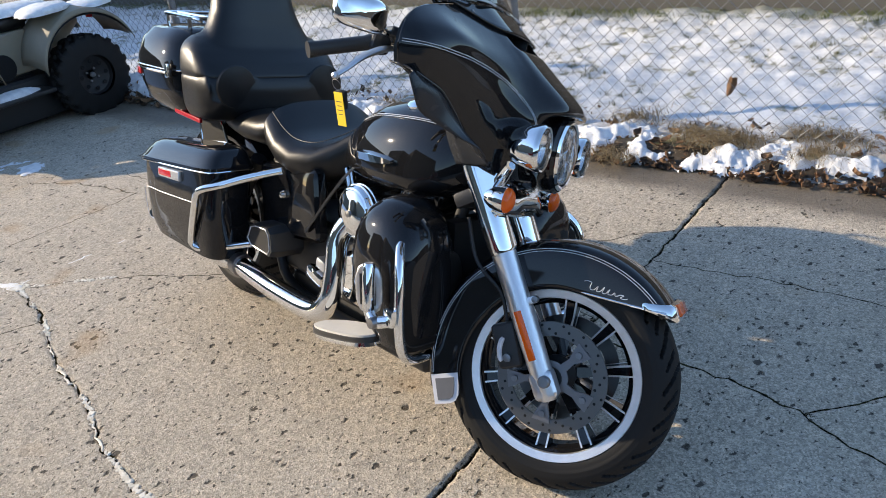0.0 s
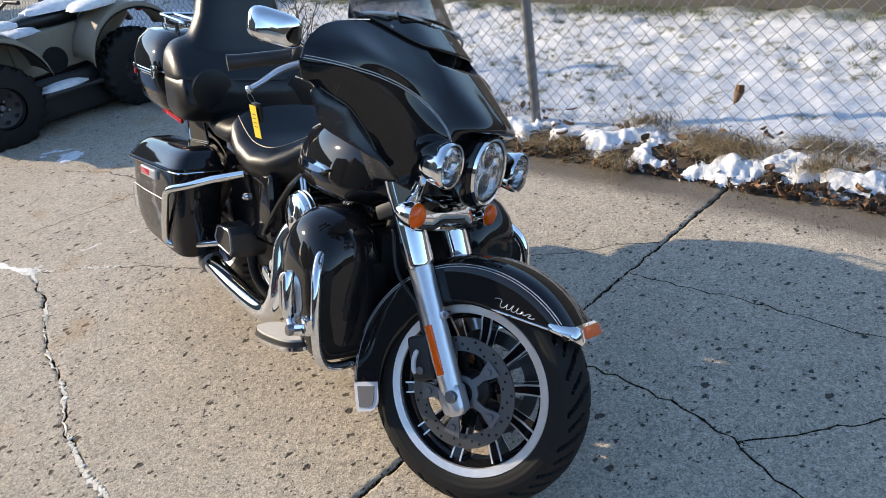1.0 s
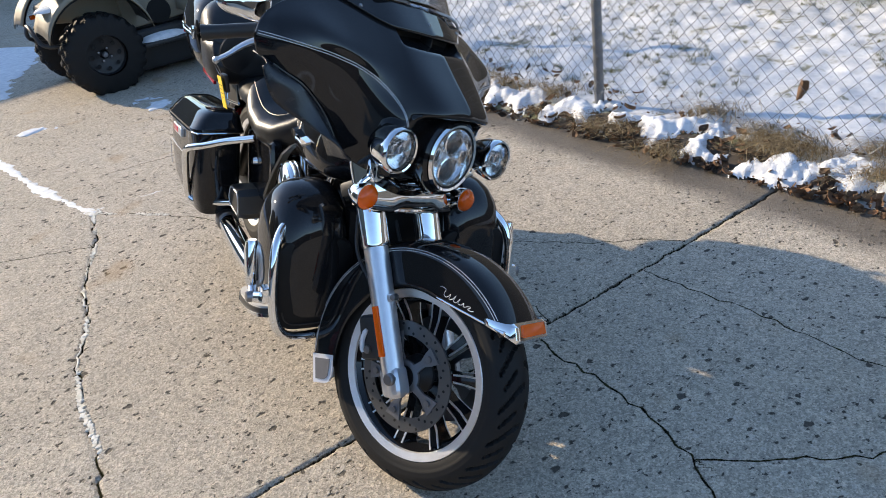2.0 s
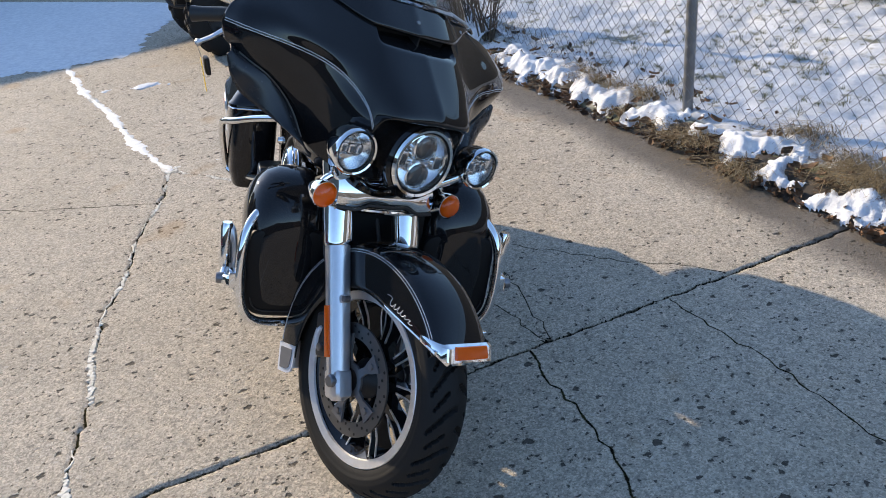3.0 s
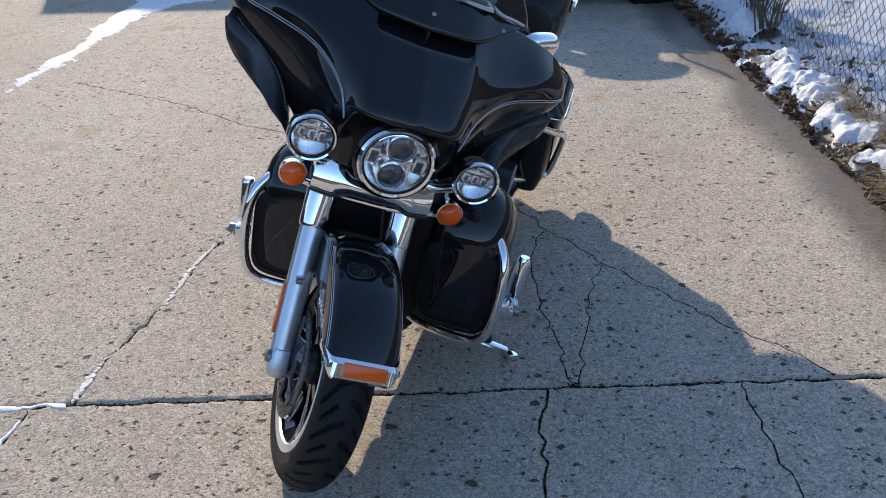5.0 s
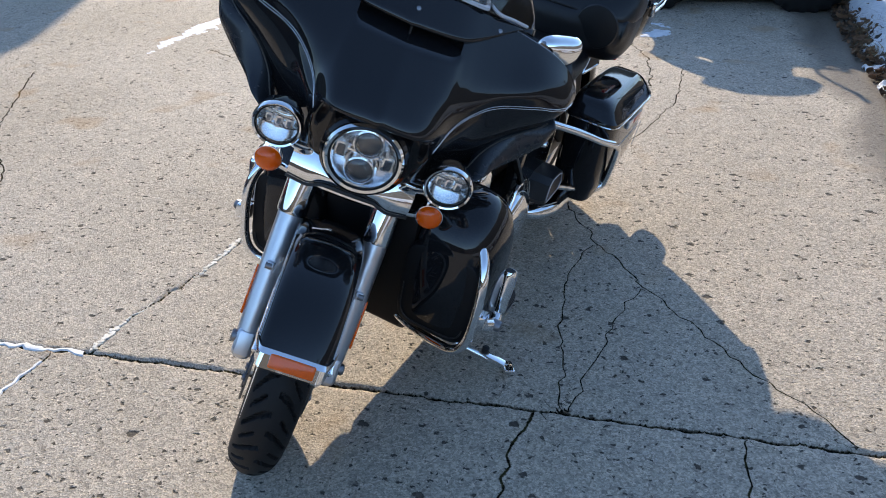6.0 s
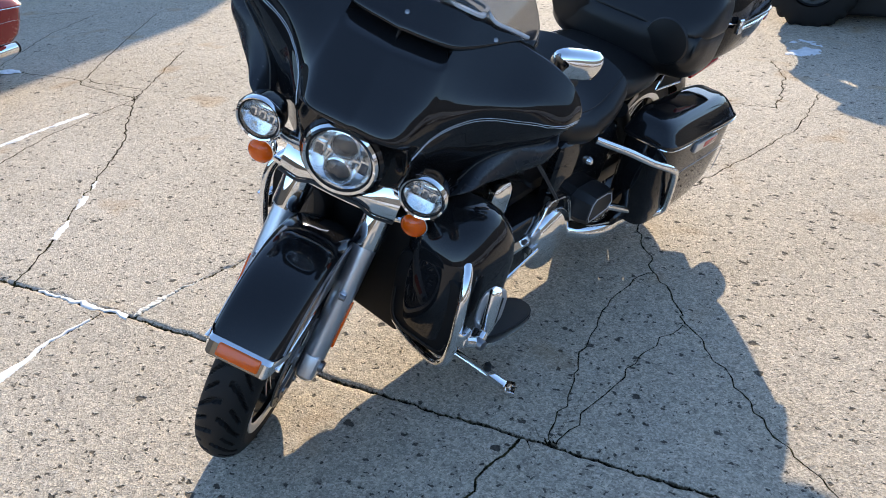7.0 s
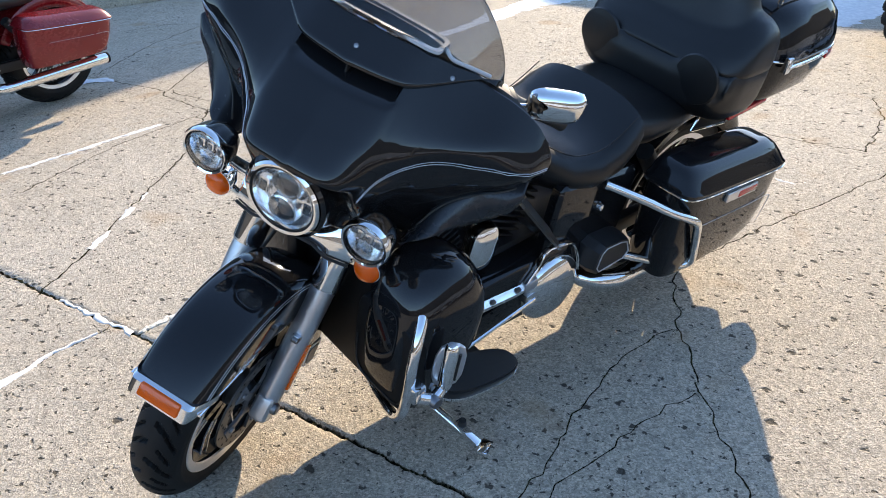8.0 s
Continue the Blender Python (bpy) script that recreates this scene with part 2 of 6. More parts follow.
# ---- mesh helpers ----
def part(name, data, material, parent=None, label="", smooth=True, m=None):
    """Links verts and faces, or a bmesh, as one mesh object under parent."""
    me = bpy.data.meshes.new(name)
    if isinstance(data, bmesh.types.BMesh):
        data.to_mesh(me)
        data.free()
    else:
        me.from_pydata([tuple(v) for v in data[0]], [], data[1])
    bm = bmesh.new()
    bm.from_mesh(me)
    bmesh.ops.recalc_face_normals(bm, faces=bm.faces)
    if smooth:
        for f in bm.faces:
            f.smooth = True
        for e in bm.edges:
            if len(e.link_faces) == 2 and e.calc_face_angle() > 0.62:
                e.smooth = False
    bm.to_mesh(me)
    bm.free()
    me.materials.append(material)
    ob = new(name, me)
    if parent:
        ob.parent = parent
    if m is not None:
        ob.matrix_basis = m
    if label:
        ob["label"] = label
    return ob


def join(*datas):
    vs, fs = [], []
    for v, f in datas:
        k = len(vs)
        vs += [tuple(p) for p in v]
        fs += [[i + k for i in q] for q in f]
    return vs, fs


def moved(data, m):
    return [tuple(m @ Vector(v)) for v in data[0]], data[1]


def mirror_y(data):
    return [(v[0], -v[1], v[2]) for v in data[0]], [list(reversed(f)) for f in data[1]]


def spline(points, n):
    """A Catmull-Rom curve through the points, n steps a span."""
    p = [Vector(q) for q in points]
    p = [p[0] * 2 - p[1], *p, p[-1] * 2 - p[-2]]
    out = []
    for i in range(1, len(p) - 2):
        a, b, c, d = p[i - 1:i + 3]
        for k in range(n):
            t = k / n
            out.append(0.5 * (2 * b + (c - a) * t + (2 * a - 5 * b + 4 * c - d) * t * t + (3 * b - a - 3 * c + d) * t ** 3))
    return out + [p[-2]]


def grid(rows, closed_u=False, closed_v=False):
    """Faces over rows of equally many points."""
    n, k = len(rows), len(rows[0])
    vs = [p for r in rows for p in r]
    fs = []
    for i in range(n if closed_u else n - 1):
        for j in range(k if closed_v else k - 1):
            a, b = i * k + j, i * k + (j + 1) % k
            c, d = ((i + 1) % n) * k + (j + 1) % k, ((i + 1) % n) * k + j
            fs.append([a, b, c, d])
    return vs, fs


def loft(rings, caps=True):
    vs, fs = grid(rings, closed_v=True)
    k = len(rings[0])
    if caps:
        fs.append(list(range(k)))
        fs.append([len(vs) - k + i for i in reversed(range(k))])
    return vs, fs


def tube(points, radius, seg=10, steps=0, caps=True, flat=1.0):
    """A round bar along points; radius one number or one for each given point."""
    pts = [Vector(p) for p in points]
    rad = list(radius) if isinstance(radius, (list, tuple)) else [radius] * len(pts)
    if steps:
        q = spline(pts, steps)
        r = [rad[min(i // steps, len(rad) - 2)] * (1 - (i % steps) / steps) + rad[min(i // steps, len(rad) - 2) + 1] * (i % steps) / steps for i in range(len(q) - 1)] + [rad[-1]]
        pts, rad = q, r
    rings, up = [], None
    for i, p in enumerate(pts):
        d = (pts[min(i + 1, len(pts) - 1)] - pts[max(i - 1, 0)]).normalized()
        if up is None:
            up = Vector((0, 0, 1)) if abs(d.z) < 0.9 else Vector((1, 0, 0))
        up = (up - d * up.dot(d)).normalized()
        side = d.cross(up)
        rings.append([p + (side * math.cos(a) + up * math.sin(a) * flat) * rad[i] for a in [2 * math.pi * k / seg for k in range(seg)]])
    return loft(rings, caps)


def turned(profile, seg=32, centre=(0, 0, 0), axis=(0, 1, 0), closed=False):
    """A body of revolution: profile of (radius, height along the axis)."""
    ax = Vector(axis).normalized()
    a = ax.cross((0, 0, 1)) if abs(ax.z) < 0.9 else ax.cross((1, 0, 0))
    a.normalize()
    b = ax.cross(a)
    c = Vector(centre)
    rows = [[c + ax * h + (a * math.cos(t) + b * math.sin(t)) * r for t in [2 * math.pi * k / seg for k in range(seg)]] for r, h in profile]
    return grid(rows, closed_u=closed, closed_v=True)


def rbox(size, centre=(0, 0, 0), bevel=0.01, seg=2, turn=(0, 0, 0), taper=0.0):
    """A block with rounded edges; taper narrows its top."""
    bm = bmesh.new()
    bmesh.ops.create_cube(bm, size=1)
    for v in bm.verts:
        k = 1 - taper * (v.co.z + 0.5)
        v.co = (v.co.x * size[0] * k, v.co.y * size[1] * k, v.co.z * size[2])
    bmesh.ops.bevel(bm, geom=bm.edges[:] + bm.verts[:], offset=bevel, segments=seg, affect="EDGES", profile=0.6)
    bmesh.ops.transform(bm, matrix=pose(*centre, *turn), verts=bm.verts)
    vs, fs = [tuple(v.co) for v in bm.verts], [[v.index for v in f.verts] for f in bm.faces]
    bm.free()
    return vs, fs


def oval(centre, half_a, half_b, power=2.6, n=28, axis="x"):
    """A ring of rounded-rectangle shape across the given axis."""
    out = []
    for i in range(n):
        t = 2 * math.pi * i / n
        c, s = math.cos(t), math.sin(t)
        u = half_a * math.copysign(abs(c) ** (2 / power), c)
        w = half_b * math.copysign(abs(s) ** (2 / power), s)
        x, y, z = centre
        out.append(Vector((x, y + u, z + w)) if axis == "x" else Vector((x + u, y, z + w)) if axis == "y" else Vector((x + u, y + w, z)))
    return out


def value_noise(x, y, seed):
    t = np.random.RandomState(seed).rand(256, 256)
    i, j = np.floor(x).astype(int), np.floor(y).astype(int)
    u, v = x - i, y - j
    u, v = u * u * (3 - 2 * u), v * v * (3 - 2 * v)
    i, j, k, l = i % 256, j % 256, (i + 1) % 256, (j + 1) % 256
    return (t[i, j] * (1 - u) + t[k, j] * u) * (1 - v) + (t[i, l] * (1 - u) + t[k, l] * u) * v


def fractal(x, y, seed, octaves=4):
    return sum(value_noise(x * 2 ** k, y * 2 ** k, seed + k) / 2 ** (k + 1) for k in range(octaves))


def sheet(name, X, Y, Z, keep, material, parent=None, label="", attrs=None):
    """A height field over a rectangular mesh of X and Y; keep picks its faces."""
    n, k = X.shape
    ids = np.arange(n * k).reshape(n, k)
    q = np.stack([ids[:-1, :-1], ids[1:, :-1], ids[1:, 1:], ids[:-1, 1:]], -1)[keep[:-1, :-1]]
    used = np.unique(q)
    back = np.zeros(n * k, int)
    back[used] = np.arange(len(used))
    co = np.stack([X, Y, Z], -1).reshape(-1, 3)[used]
    me = bpy.data.meshes.new(name)
    me.from_pydata(co.tolist(), [], back[q].tolist())
    for key, a in (attrs or {}).items():
        me.attributes.new(key, "FLOAT", "POINT").data.foreach_set("value", np.ascontiguousarray(a.reshape(-1)[used], dtype=np.float32))
    me.polygons.foreach_set("use_smooth", np.ones(len(me.polygons), bool))
    me.materials.append(material)
    ob = new(name, me)
    if parent:
        ob.parent = parent
    if label:
        ob["label"] = label
    return ob

# ---- pavement: concrete slabs with joints and cracks ----
EDGE, ALONG, INTO = np.array((0.52, 4.10)), np.array((-0.775, 0.632)), np.array((0.632, 0.775))   # the lawn's border and the way into the lawn
JOINT = [(-2.2, -0.95), (-0.71, 0.92), (-0.44, 1.27), (0.05, 1.865), (0.48, 2.40), (0.79, 2.77), (1.36, 3.47)]
SNOWY = [(-0.45, 1.27), (-0.60, 1.42), (-0.77, 1.68), (-0.96, 1.86), (-1.13, 2.09), (-1.24, 2.32), (-1.46, 2.61), (-1.62, 2.95), (-1.85, 3.28), (-2.43, 3.61), (-2.91, 3.96), (-3.53, 4.32), (-4.6, 5.10)]
NEAR_JOINT = [(0.6, 0.42), (-0.2, 0.92), (-0.35, 1.01), (-0.49, 1.15)]
CRACKS = [   # half width, depth, line
    (0.0082, 0.016, JOINT), (0.0062, 0.013, SNOWY), (0.005, 0.010, NEAR_JOINT),
    (0.0042, 0.006, [(-1.85, 3.28), (-1.62, 3.28), (-1.43, 3.26), (-1.17, 3.20), (-0.92, 3.13), (-0.62, 3.10), (-0.30, 3.02), (0.03, 2.98)]),
    (0.0034, 0.005, [(0.03, 2.98), (0.23, 2.97), (0.45, 2.96), (0.63, 2.96), (0.82, 2.985), (0.92, 2.97)]),
    (0.0026, 0.004, [(0.06, 2.96), (0.16, 2.80), (0.27, 2.68), (0.39, 2.52), (0.47, 2.42)]),
    (0.0032, 0.005, [(-0.26, 2.98), (-0.13, 2.80), (0.0, 2.70), (0.16, 2.59), (0.34, 2.48), (0.46, 2.40)]),
    (0.0064, 0.006, [(0.44, 2.34), (0.53, 2.22), (0.62, 2.14), (0.72, 2.04), (0.79, 1.97), (0.91, 1.80), (0.95, 1.67), (1.02, 1.55), (1.15, 1.30)]),
    (0.005, 0.006, [(0.92, 1.77), (1.02, 1.79), (1.12, 1.80), (1.31, 1.82), (1.7, 1.92)]),
    (0.0042, 0.006, [(0.79, 2.74), (0.97, 2.60), (1.16, 2.46), (1.30, 2.33), (1.40, 2.24), (1.50, 2.19), (1.9, 2.06)]),
    (0.0042, 0.006, [(-0.64, 3.11), (-0.88, 3.48), (-1.09, 3.85), (-1.33, 4.23), (-1.75, 4.62)]),
    (0.005, 0.006, [(-2.33, 4.69), (-2.02, 4.58), (-1.61, 4.28), (-1.79, 4.06), (-2.1, 3.78)]),
    (0.007, 0.008, [(-0.77, 0.82), (-1.12, 0.89), (-1.62, 0.95), (-2.12, 1.02), (-2.87, 0.99), (-3.9, 1.2)]),
    (0.006, 0.007, [(-2.9, 1.0), (-3.3, 0.62), (-4.0, 0.7), (-5.2, 0.9)]),
    (0.005, 0.006, [(-1.8, 0.35), (-2.4, 0.62), (-2.87, 0.99)]),
    (0.006, 0.007, [(-4.3, -0.5), (-3.98, -0.14), (-3.52, 0.47), (-3.1, 0.98)]),
    (0.006, 0.007, [(-3.88, -0.01), (-4.3, 0.06), (-4.82, 0.16), (-5.38, 0.40)]),
    (0.006, 0.007, [(-5.37, -0.25), (-5.58, 0.11), (-5.5, 0.37)]),
    (0.005, 0.006, [(-1.62, 2.95), (-2.2, 2.72), (-2.9, 2.6), (-3.8, 2.3)]),
]


def wander(line, step=0.03, amount=0.012, seed=1):
    """A jagged line along the given one."""
    r, out = random.Random(seed), []
    for (ax, ay), (bx, by) in zip(line, line[1:]):
        n = max(1, int(math.hypot(bx - ax, by - ay) / step))
        out += [(ax + (bx - ax) * k / n + r.uniform(-amount, amount), ay + (by - ay) * k / n + r.uniform(-amount, amount)) for k in range(n)]
    return out + [line[-1]]


def steps(lo, a, b, hi, fine, coarse):
    """Lines that lie close between a and b and wide outside."""
    return np.unique(np.concatenate([np.arange(lo, a, coarse), np.arange(a, b, fine), np.arange(b, hi + coarse, coarse)]))


gx, gy = np.meshgrid(steps(-8.5, -2.0, 1.75, 3.2, 0.0095, 0.035), steps(-2.5, 0.8, 3.65, 8.0, 0.0095, 0.035), indexing="ij")
depth, crack, close = np.zeros_like(gx), np.full_like(gx, 4.0), np.zeros_like(gx)
least = np.full_like(gx, 9.0)
rag = fractal(gx * 35, gy * 35, 5, 3)
for k, (half, deep, line) in enumerate(CRACKS):
    pts = wander(line, 0.035, 0.004 if k == 0 else 0.011, k)
    dist, turn = np.full_like(gx, 9.0), np.ones_like(gx)
    for (ax, ay), (bx, by) in zip(pts, pts[1:]):
        i0, i1 = np.searchsorted(gx[:, 0], (min(ax, bx) - 0.08, max(ax, bx) + 0.08))
        j0, j1 = np.searchsorted(gy[0], (min(ay, by) - 0.08, max(ay, by) + 0.08))
        px, py = gx[i0:i1, j0:j1] - ax, gy[i0:i1, j0:j1] - ay
        ll = max(1e-9, (bx - ax) ** 2 + (by - ay) ** 2)
        u = np.clip((px * (bx - ax) + py * (by - ay)) / ll, 0, 1)
        new_dist = np.hypot(px - u * (bx - ax), py - u * (by - ay))
        nearer = new_dist < dist[i0:i1, j0:j1]
        dist[i0:i1, j0:j1] = np.where(nearer, new_dist, dist[i0:i1, j0:j1])
        turn[i0:i1, j0:j1] = np.where(nearer, np.where((bx - ax) * py - (by - ay) * px > 0, 1.0, -1.0), turn[i0:i1, j0:j1])
    wide = half * (0.25 + 1.5 * rag ** 1.4) + 0.0008
    if k < 3 or half > 0.007:
        depth = np.maximum(depth, deep * np.clip(1.3 - dist / wide, 0, 1) * np.clip(rag * 2.4, 0.3, 1))
    wide = wide * (0.9 if k < 3 else 0.72)
    nearer = dist < least
    least = np.where(nearer, dist, least)
    crack = np.where(nearer, np.clip(turn * dist / wide, -9, 9), crack)
    close = np.maximum(close, np.clip(1.6 - dist / 0.035, 0, 1))
away = (gx - EDGE[0]) * INTO[0] + (gy - EDGE[1]) * INTO[1]      # negative on the pavement
damp = np.clip(1.35 + (away + 0.30 * fractal(gx * 2.5, gy * 2.5, 31, 3)) / 0.16, 0, 1)
gz = -depth + 0.004 * (fractal(gx * 3, gy * 3, 9) - 0.5)
jx, jy = 2.07, 2.55
side_a = (gx + 0.71) * jy - (gy - 0.92) * jx > 0                       # near side of the long joint
sn = np.array(SNOWY)
side_b = gy < np.interp(-gx, -sn[:, 0], sn[:, 1])
on = away < 0.02
pavement = tagged(new("pavement"), "old cracked concrete pavement of large slabs", "pavement", kind="structure")
for mask in (on & side_a, on & ~side_a & side_b, on & ~side_a & ~side_b):
    sheet("concrete_slab", gx, gy, gz, mask, CONCRETE, pavement, attrs={"crack": crack, "close": close, "damp": damp})

# the ground goes on to the horizon a little below the slabs
part_ground = part("ground", ([(-900, -900, -0.03), (900, -900, -0.03), (900, 900, -0.03), (-900, 900, -0.03)], [[0, 1, 2, 3]]), CONCRETE, smooth=False)
tagged(part_ground, "bare concrete yard reaching far around", "ground", kind="structure")


def strip_place(s, w):
    """The place s along the lawn's border and w into the lawn."""
    return EDGE[0] + ALONG[0] * s + INTO[0] * w, EDGE[1] + ALONG[1] * s + INTO[1] * w


# ---- lawn under melting snow ----
ls, lw = np.meshgrid(np.concatenate([np.arange(-9.0, -3.6, 0.12), np.arange(-3.6, 9.5, 0.03)]), np.concatenate([np.arange(0.0, 0.5, 0.02), np.arange(0.5, 3.3, 0.035)]), indexing="ij")
lx, ly = strip_place(ls, lw)
rise = 0.05 * np.clip(lw / 0.12, 0, 1) + 0.02 * lw
lz = rise + 0.09 * (fractal(lx * 3, ly * 3, 40) - 0.5) * np.clip(lw / 0.3, 0, 1) + 0.055 * (fractal(lx * 10, ly * 10, 44) - 0.5)
bare = np.clip((0.30 - lw) / 0.1, 0, 1) * np.clip(fractal(lx * 4, ly * 4, 50) * 3.2 - 0.6, 0, 1) + np.clip((lw - 2.55) / 0.2, 0, 1) * 0.9
bare = np.clip(bare, 0, 1)
lawn = sheet("lawn", lx, ly, lz, np.ones_like(lx, bool), LAWN, attrs={"bare": bare})
tagged(lawn, "lawn covered with thin melting snow", "lawn", kind="structure")


SNOW_PATCHES = (   # along the border, into the lawn, half length, half width
    (-0.42, 0.20, 0.22, 0.15), (-0.62, 0.06, 0.13, 0.06), (-0.96, 0.06, 0.19, 0.08), (-1.20, 0.21, 0.11, 0.11), (-1.29, 0.07, 0.07, 0.04),
    (-1.56, 0.11, 0.15, 0.07), (-1.95, 0.22, 0.22, 0.12), (-2.45, 0.13, 0.26, 0.10), (-0.36, 0.11, 0.11, 0.09), (-0.17, 0.12, 0.15, 0.08),
    (0.20, 0.13, 0.25, 0.12), (0.55, 0.11, 0.26, 0.11), (0.86, 0.10, 0.26, 0.11), (1.25, 0.12, 0.36, 0.13), (1.75, 0.15, 0.40, 0.15), (2.25, 0.16, 0.45, 0.17))


def snow_cover(x, y):
    """How far the snow stands over its rim at a place on the border; none where negative."""
    s = (x - EDGE[0]) * ALONG[0] + (y - EDGE[1]) * ALONG[1]
    w = (x - EDGE[0]) * INTO[0] + (y - EDGE[1]) * INTO[1]
    f = np.full_like(np.asarray(x, dtype=float), -2.0)
    for s0, w0, rs, rw in SNOW_PATCHES:
        f = np.maximum(f, 1 - ((s - s0) / rs) ** 2 - ((w - w0) / rw) ** 2)
    return 0.16 * np.clip(f, -2, 1) + 0.80 * (fractal(np.asarray(x) * 11, np.asarray(y) * 11, 61, 4) - 0.44)


def far_cover(x, y):
    """The same for the deeper bank farther along."""
    w = (x - EDGE[0]) * INTO[0] + (y - EDGE[1]) * INTO[1]
    return fractal(x * 6, y * 6, 65, 4) * np.sin(np.pi * np.clip((w + 0.04) / 0.56, 0, 1)) ** 0.9 - 0.25


def lumps(name, s0, s1, step, high, label, cover):
    """Patches of snow lying along the border."""
    s, w = np.meshgrid(np.arange(s0, s1, step), np.arange(-0.10, 0.54, step), indexing="ij")
    x, y = strip_place(s, w)
    f = cover(x, y)
    h = np.clip(f, 0, None) ** 0.7 * high
    base = 0.05 * np.clip(w / 0.12, 0, 1) + 0.02 * w
    z = base + h - 0.004 + 0.016 * (fractal(x * 26, y * 26, 70, 4) - 0.5) * np.clip(f / 0.05, 0, 1)
    return tagged(sheet(name, x, y, z, f > 0, SNOW), label, "snow", kind="stuff")


lumps("snow_bank", -3.2, 2.8, 0.0085, 0.135, "lumps of melting white snow along the lawn border", snow_cover)
lumps("snow_bank", 2.1, 8.5, 0.011, 0.18, "bank of white snow along the lawn border", far_cover)


def ribbon(line, half, seed, thr=0.35, name="snow_streak", label="strip of snow caught in a crack of the concrete", material=PACKED_SNOW):
    """Snow left in a crack."""
    pts = np.array(wander(line, 0.02, 0.008, seed))
    vs, fs, r = [], [], random.Random(seed)
    for i in range(len(pts) - 1):
        d = pts[i + 1] - pts[i]
        ln = max(1e-6, float(np.hypot(*d)))
        nx, ny = -d[1] / ln, d[0] / ln
        cut = max(0.0, float(fractal(np.array(pts[i][0] * 9), np.array(pts[i][1] * 9), seed + 2, 4)) - thr)
        hw = half * (0.3 + 4.0 * cut) * r.uniform(0.7, 1.25) if cut > 0 else 0.0
        hh = min(0.0035, hw * 0.22)
        for q, z in ((-1, -0.003), (-0.55, hh * 0.8), (0.1, hh * r.uniform(0.8, 1.3)), (0.6, hh * 0.7), (1, -0.003)):
            vs.append((pts[i][0] + nx * hw * q, pts[i][1] + ny * hw * q, z - (0.02 if hw == 0 else 0)))
    for i in range(len(pts) - 2):
        for k in range(4):
            fs.append([i * 5 + k, i * 5 + k + 1, i * 5 + 6 + k, i * 5 + 5 + k])
    return tagged(part(name, (vs, fs), material), label, "snow", kind="stuff")


def crumbs(line, half, seed, thr, label="crumbs of dirty snow caught in a crack of the concrete"):
    """Small grains of old snow that fill stretches of a crack."""
    pts, r, vs, fs = wander(line, 0.008, 0.006, seed), random.Random(seed), [], []
    for x, y in pts:
        full = float(fractal(np.array(x * 6), np.array(y * 6), seed + 2, 4)) - thr
        for _ in range(max(0, int(1 + full * 26)) if full > 0 else 0):
            size = r.uniform(0.0025, 0.0065) * (1 + 1.6 * max(0.0, full))
            cx, cy = x + r.gauss(0, half * (0.6 + 2 * full)), y + r.gauss(0, half * (0.6 + 2 * full))
            o = len(vs)
            ring = [(math.cos(a) * size * r.uniform(0.7, 1.3), math.sin(a) * size * r.uniform(0.7, 1.3)) for a in (0, 1.05, 2.1, 3.14, 4.2, 5.25)]
            vs.extend((cx + u, cy + v, -0.004) for u, v in ring)
            vs.extend((cx + u * 0.75, cy + v * 0.75, size * r.uniform(0.22, 0.42)) for u, v in ring)
            vs.append((cx, cy, size * r.uniform(0.35, 0.5)))
            fs.extend([o + k, o + (k + 1) % 6, o + 6 + (k + 1) % 6, o + 6 + k] for k in range(6))
            fs.extend([o + 6 + k, o + 6 + (k + 1) % 6, o + 12] for k in range(6))
    return tagged(part("snow_crumbs", (vs, fs), GRIT_SNOW), label, "snow", kind="stuff")


crumbs(SNOWY[:9], 0.0030, 71, 0.45)
ribbon(SNOWY[:9], 0.0058, 71, 0.44, material=GRIT_SNOW)
crumbs(SNOWY[8:], 0.012, 72, 0.36)
ribbon(SNOWY[8:], 0.022, 72, 0.18)
ribbon([(-1.2, 3.9), (-1.9, 3.3)], 0.012, 73, 0.45)
ribbon(JOINT[1:3], 0.008, 75, 0.24)
ribbon(NEAR_JOINT, 0.011, 74, 0.22)
crumbs([(-1.85, 3.28), (-1.62, 3.28), (-1.43, 3.26)], 0.006, 79, 0.40)
ribbon([(-2.04, 0.14), (-2.72, 0.78)], 0.010, 76, 0.1)
ribbon([(-1.12, 0.89), (-1.7, 0.97)], 0.018, 77, 0.42)


def snow_patch(cx, cy, rx, ry, seed, turn=0.0, thr=0.32, high=0.02):
    s, w = np.meshgrid(np.arange(-1, 1.001, 0.03), np.arange(-1, 1.001, 0.03), indexing="ij")
    c, q = math.cos(turn), math.sin(turn)
    x, y = cx + rx * s * c - ry * w * q, cy + rx * s * q + ry * w * c
    f = (1 - np.hypot(s, w)) * 0.55 + fractal(x * 13, y * 13, seed, 4) * 1.25 - thr - 0.42
    z = np.sqrt(np.clip(f, 0, None)) * high - 0.002
    return tagged(sheet("snow_patch", x, y, z, f > 0, SNOW), "flat patch of snow lying on the concrete", "snow", kind="stuff")


fx, fy = np.meshgrid(np.arange(-9.0, -3.6, 0.03), np.arange(1.7, 7.0, 0.03), indexing="ij")
west_edge = np.interp(fy, (1.8, 2.4, 2.92, 3.28, 3.68, 4.11, 5.5, 7.0), (-3.85, -4.6, -5.3, -5.73, -6.21, -6.84, -8.2, -9.0))
east_edge = np.interp(fy, (1.8, 2.4, 2.56, 2.89, 3.07, 3.31, 3.62, 3.86, 4.22, 4.49, 5.1, 6.5, 7.0), (-3.85, -4.35, -4.48, -4.83, -5.04, -5.34, -5.51, -5.48, -5.16, -4.75, -4.0, -4.6, -5.0))
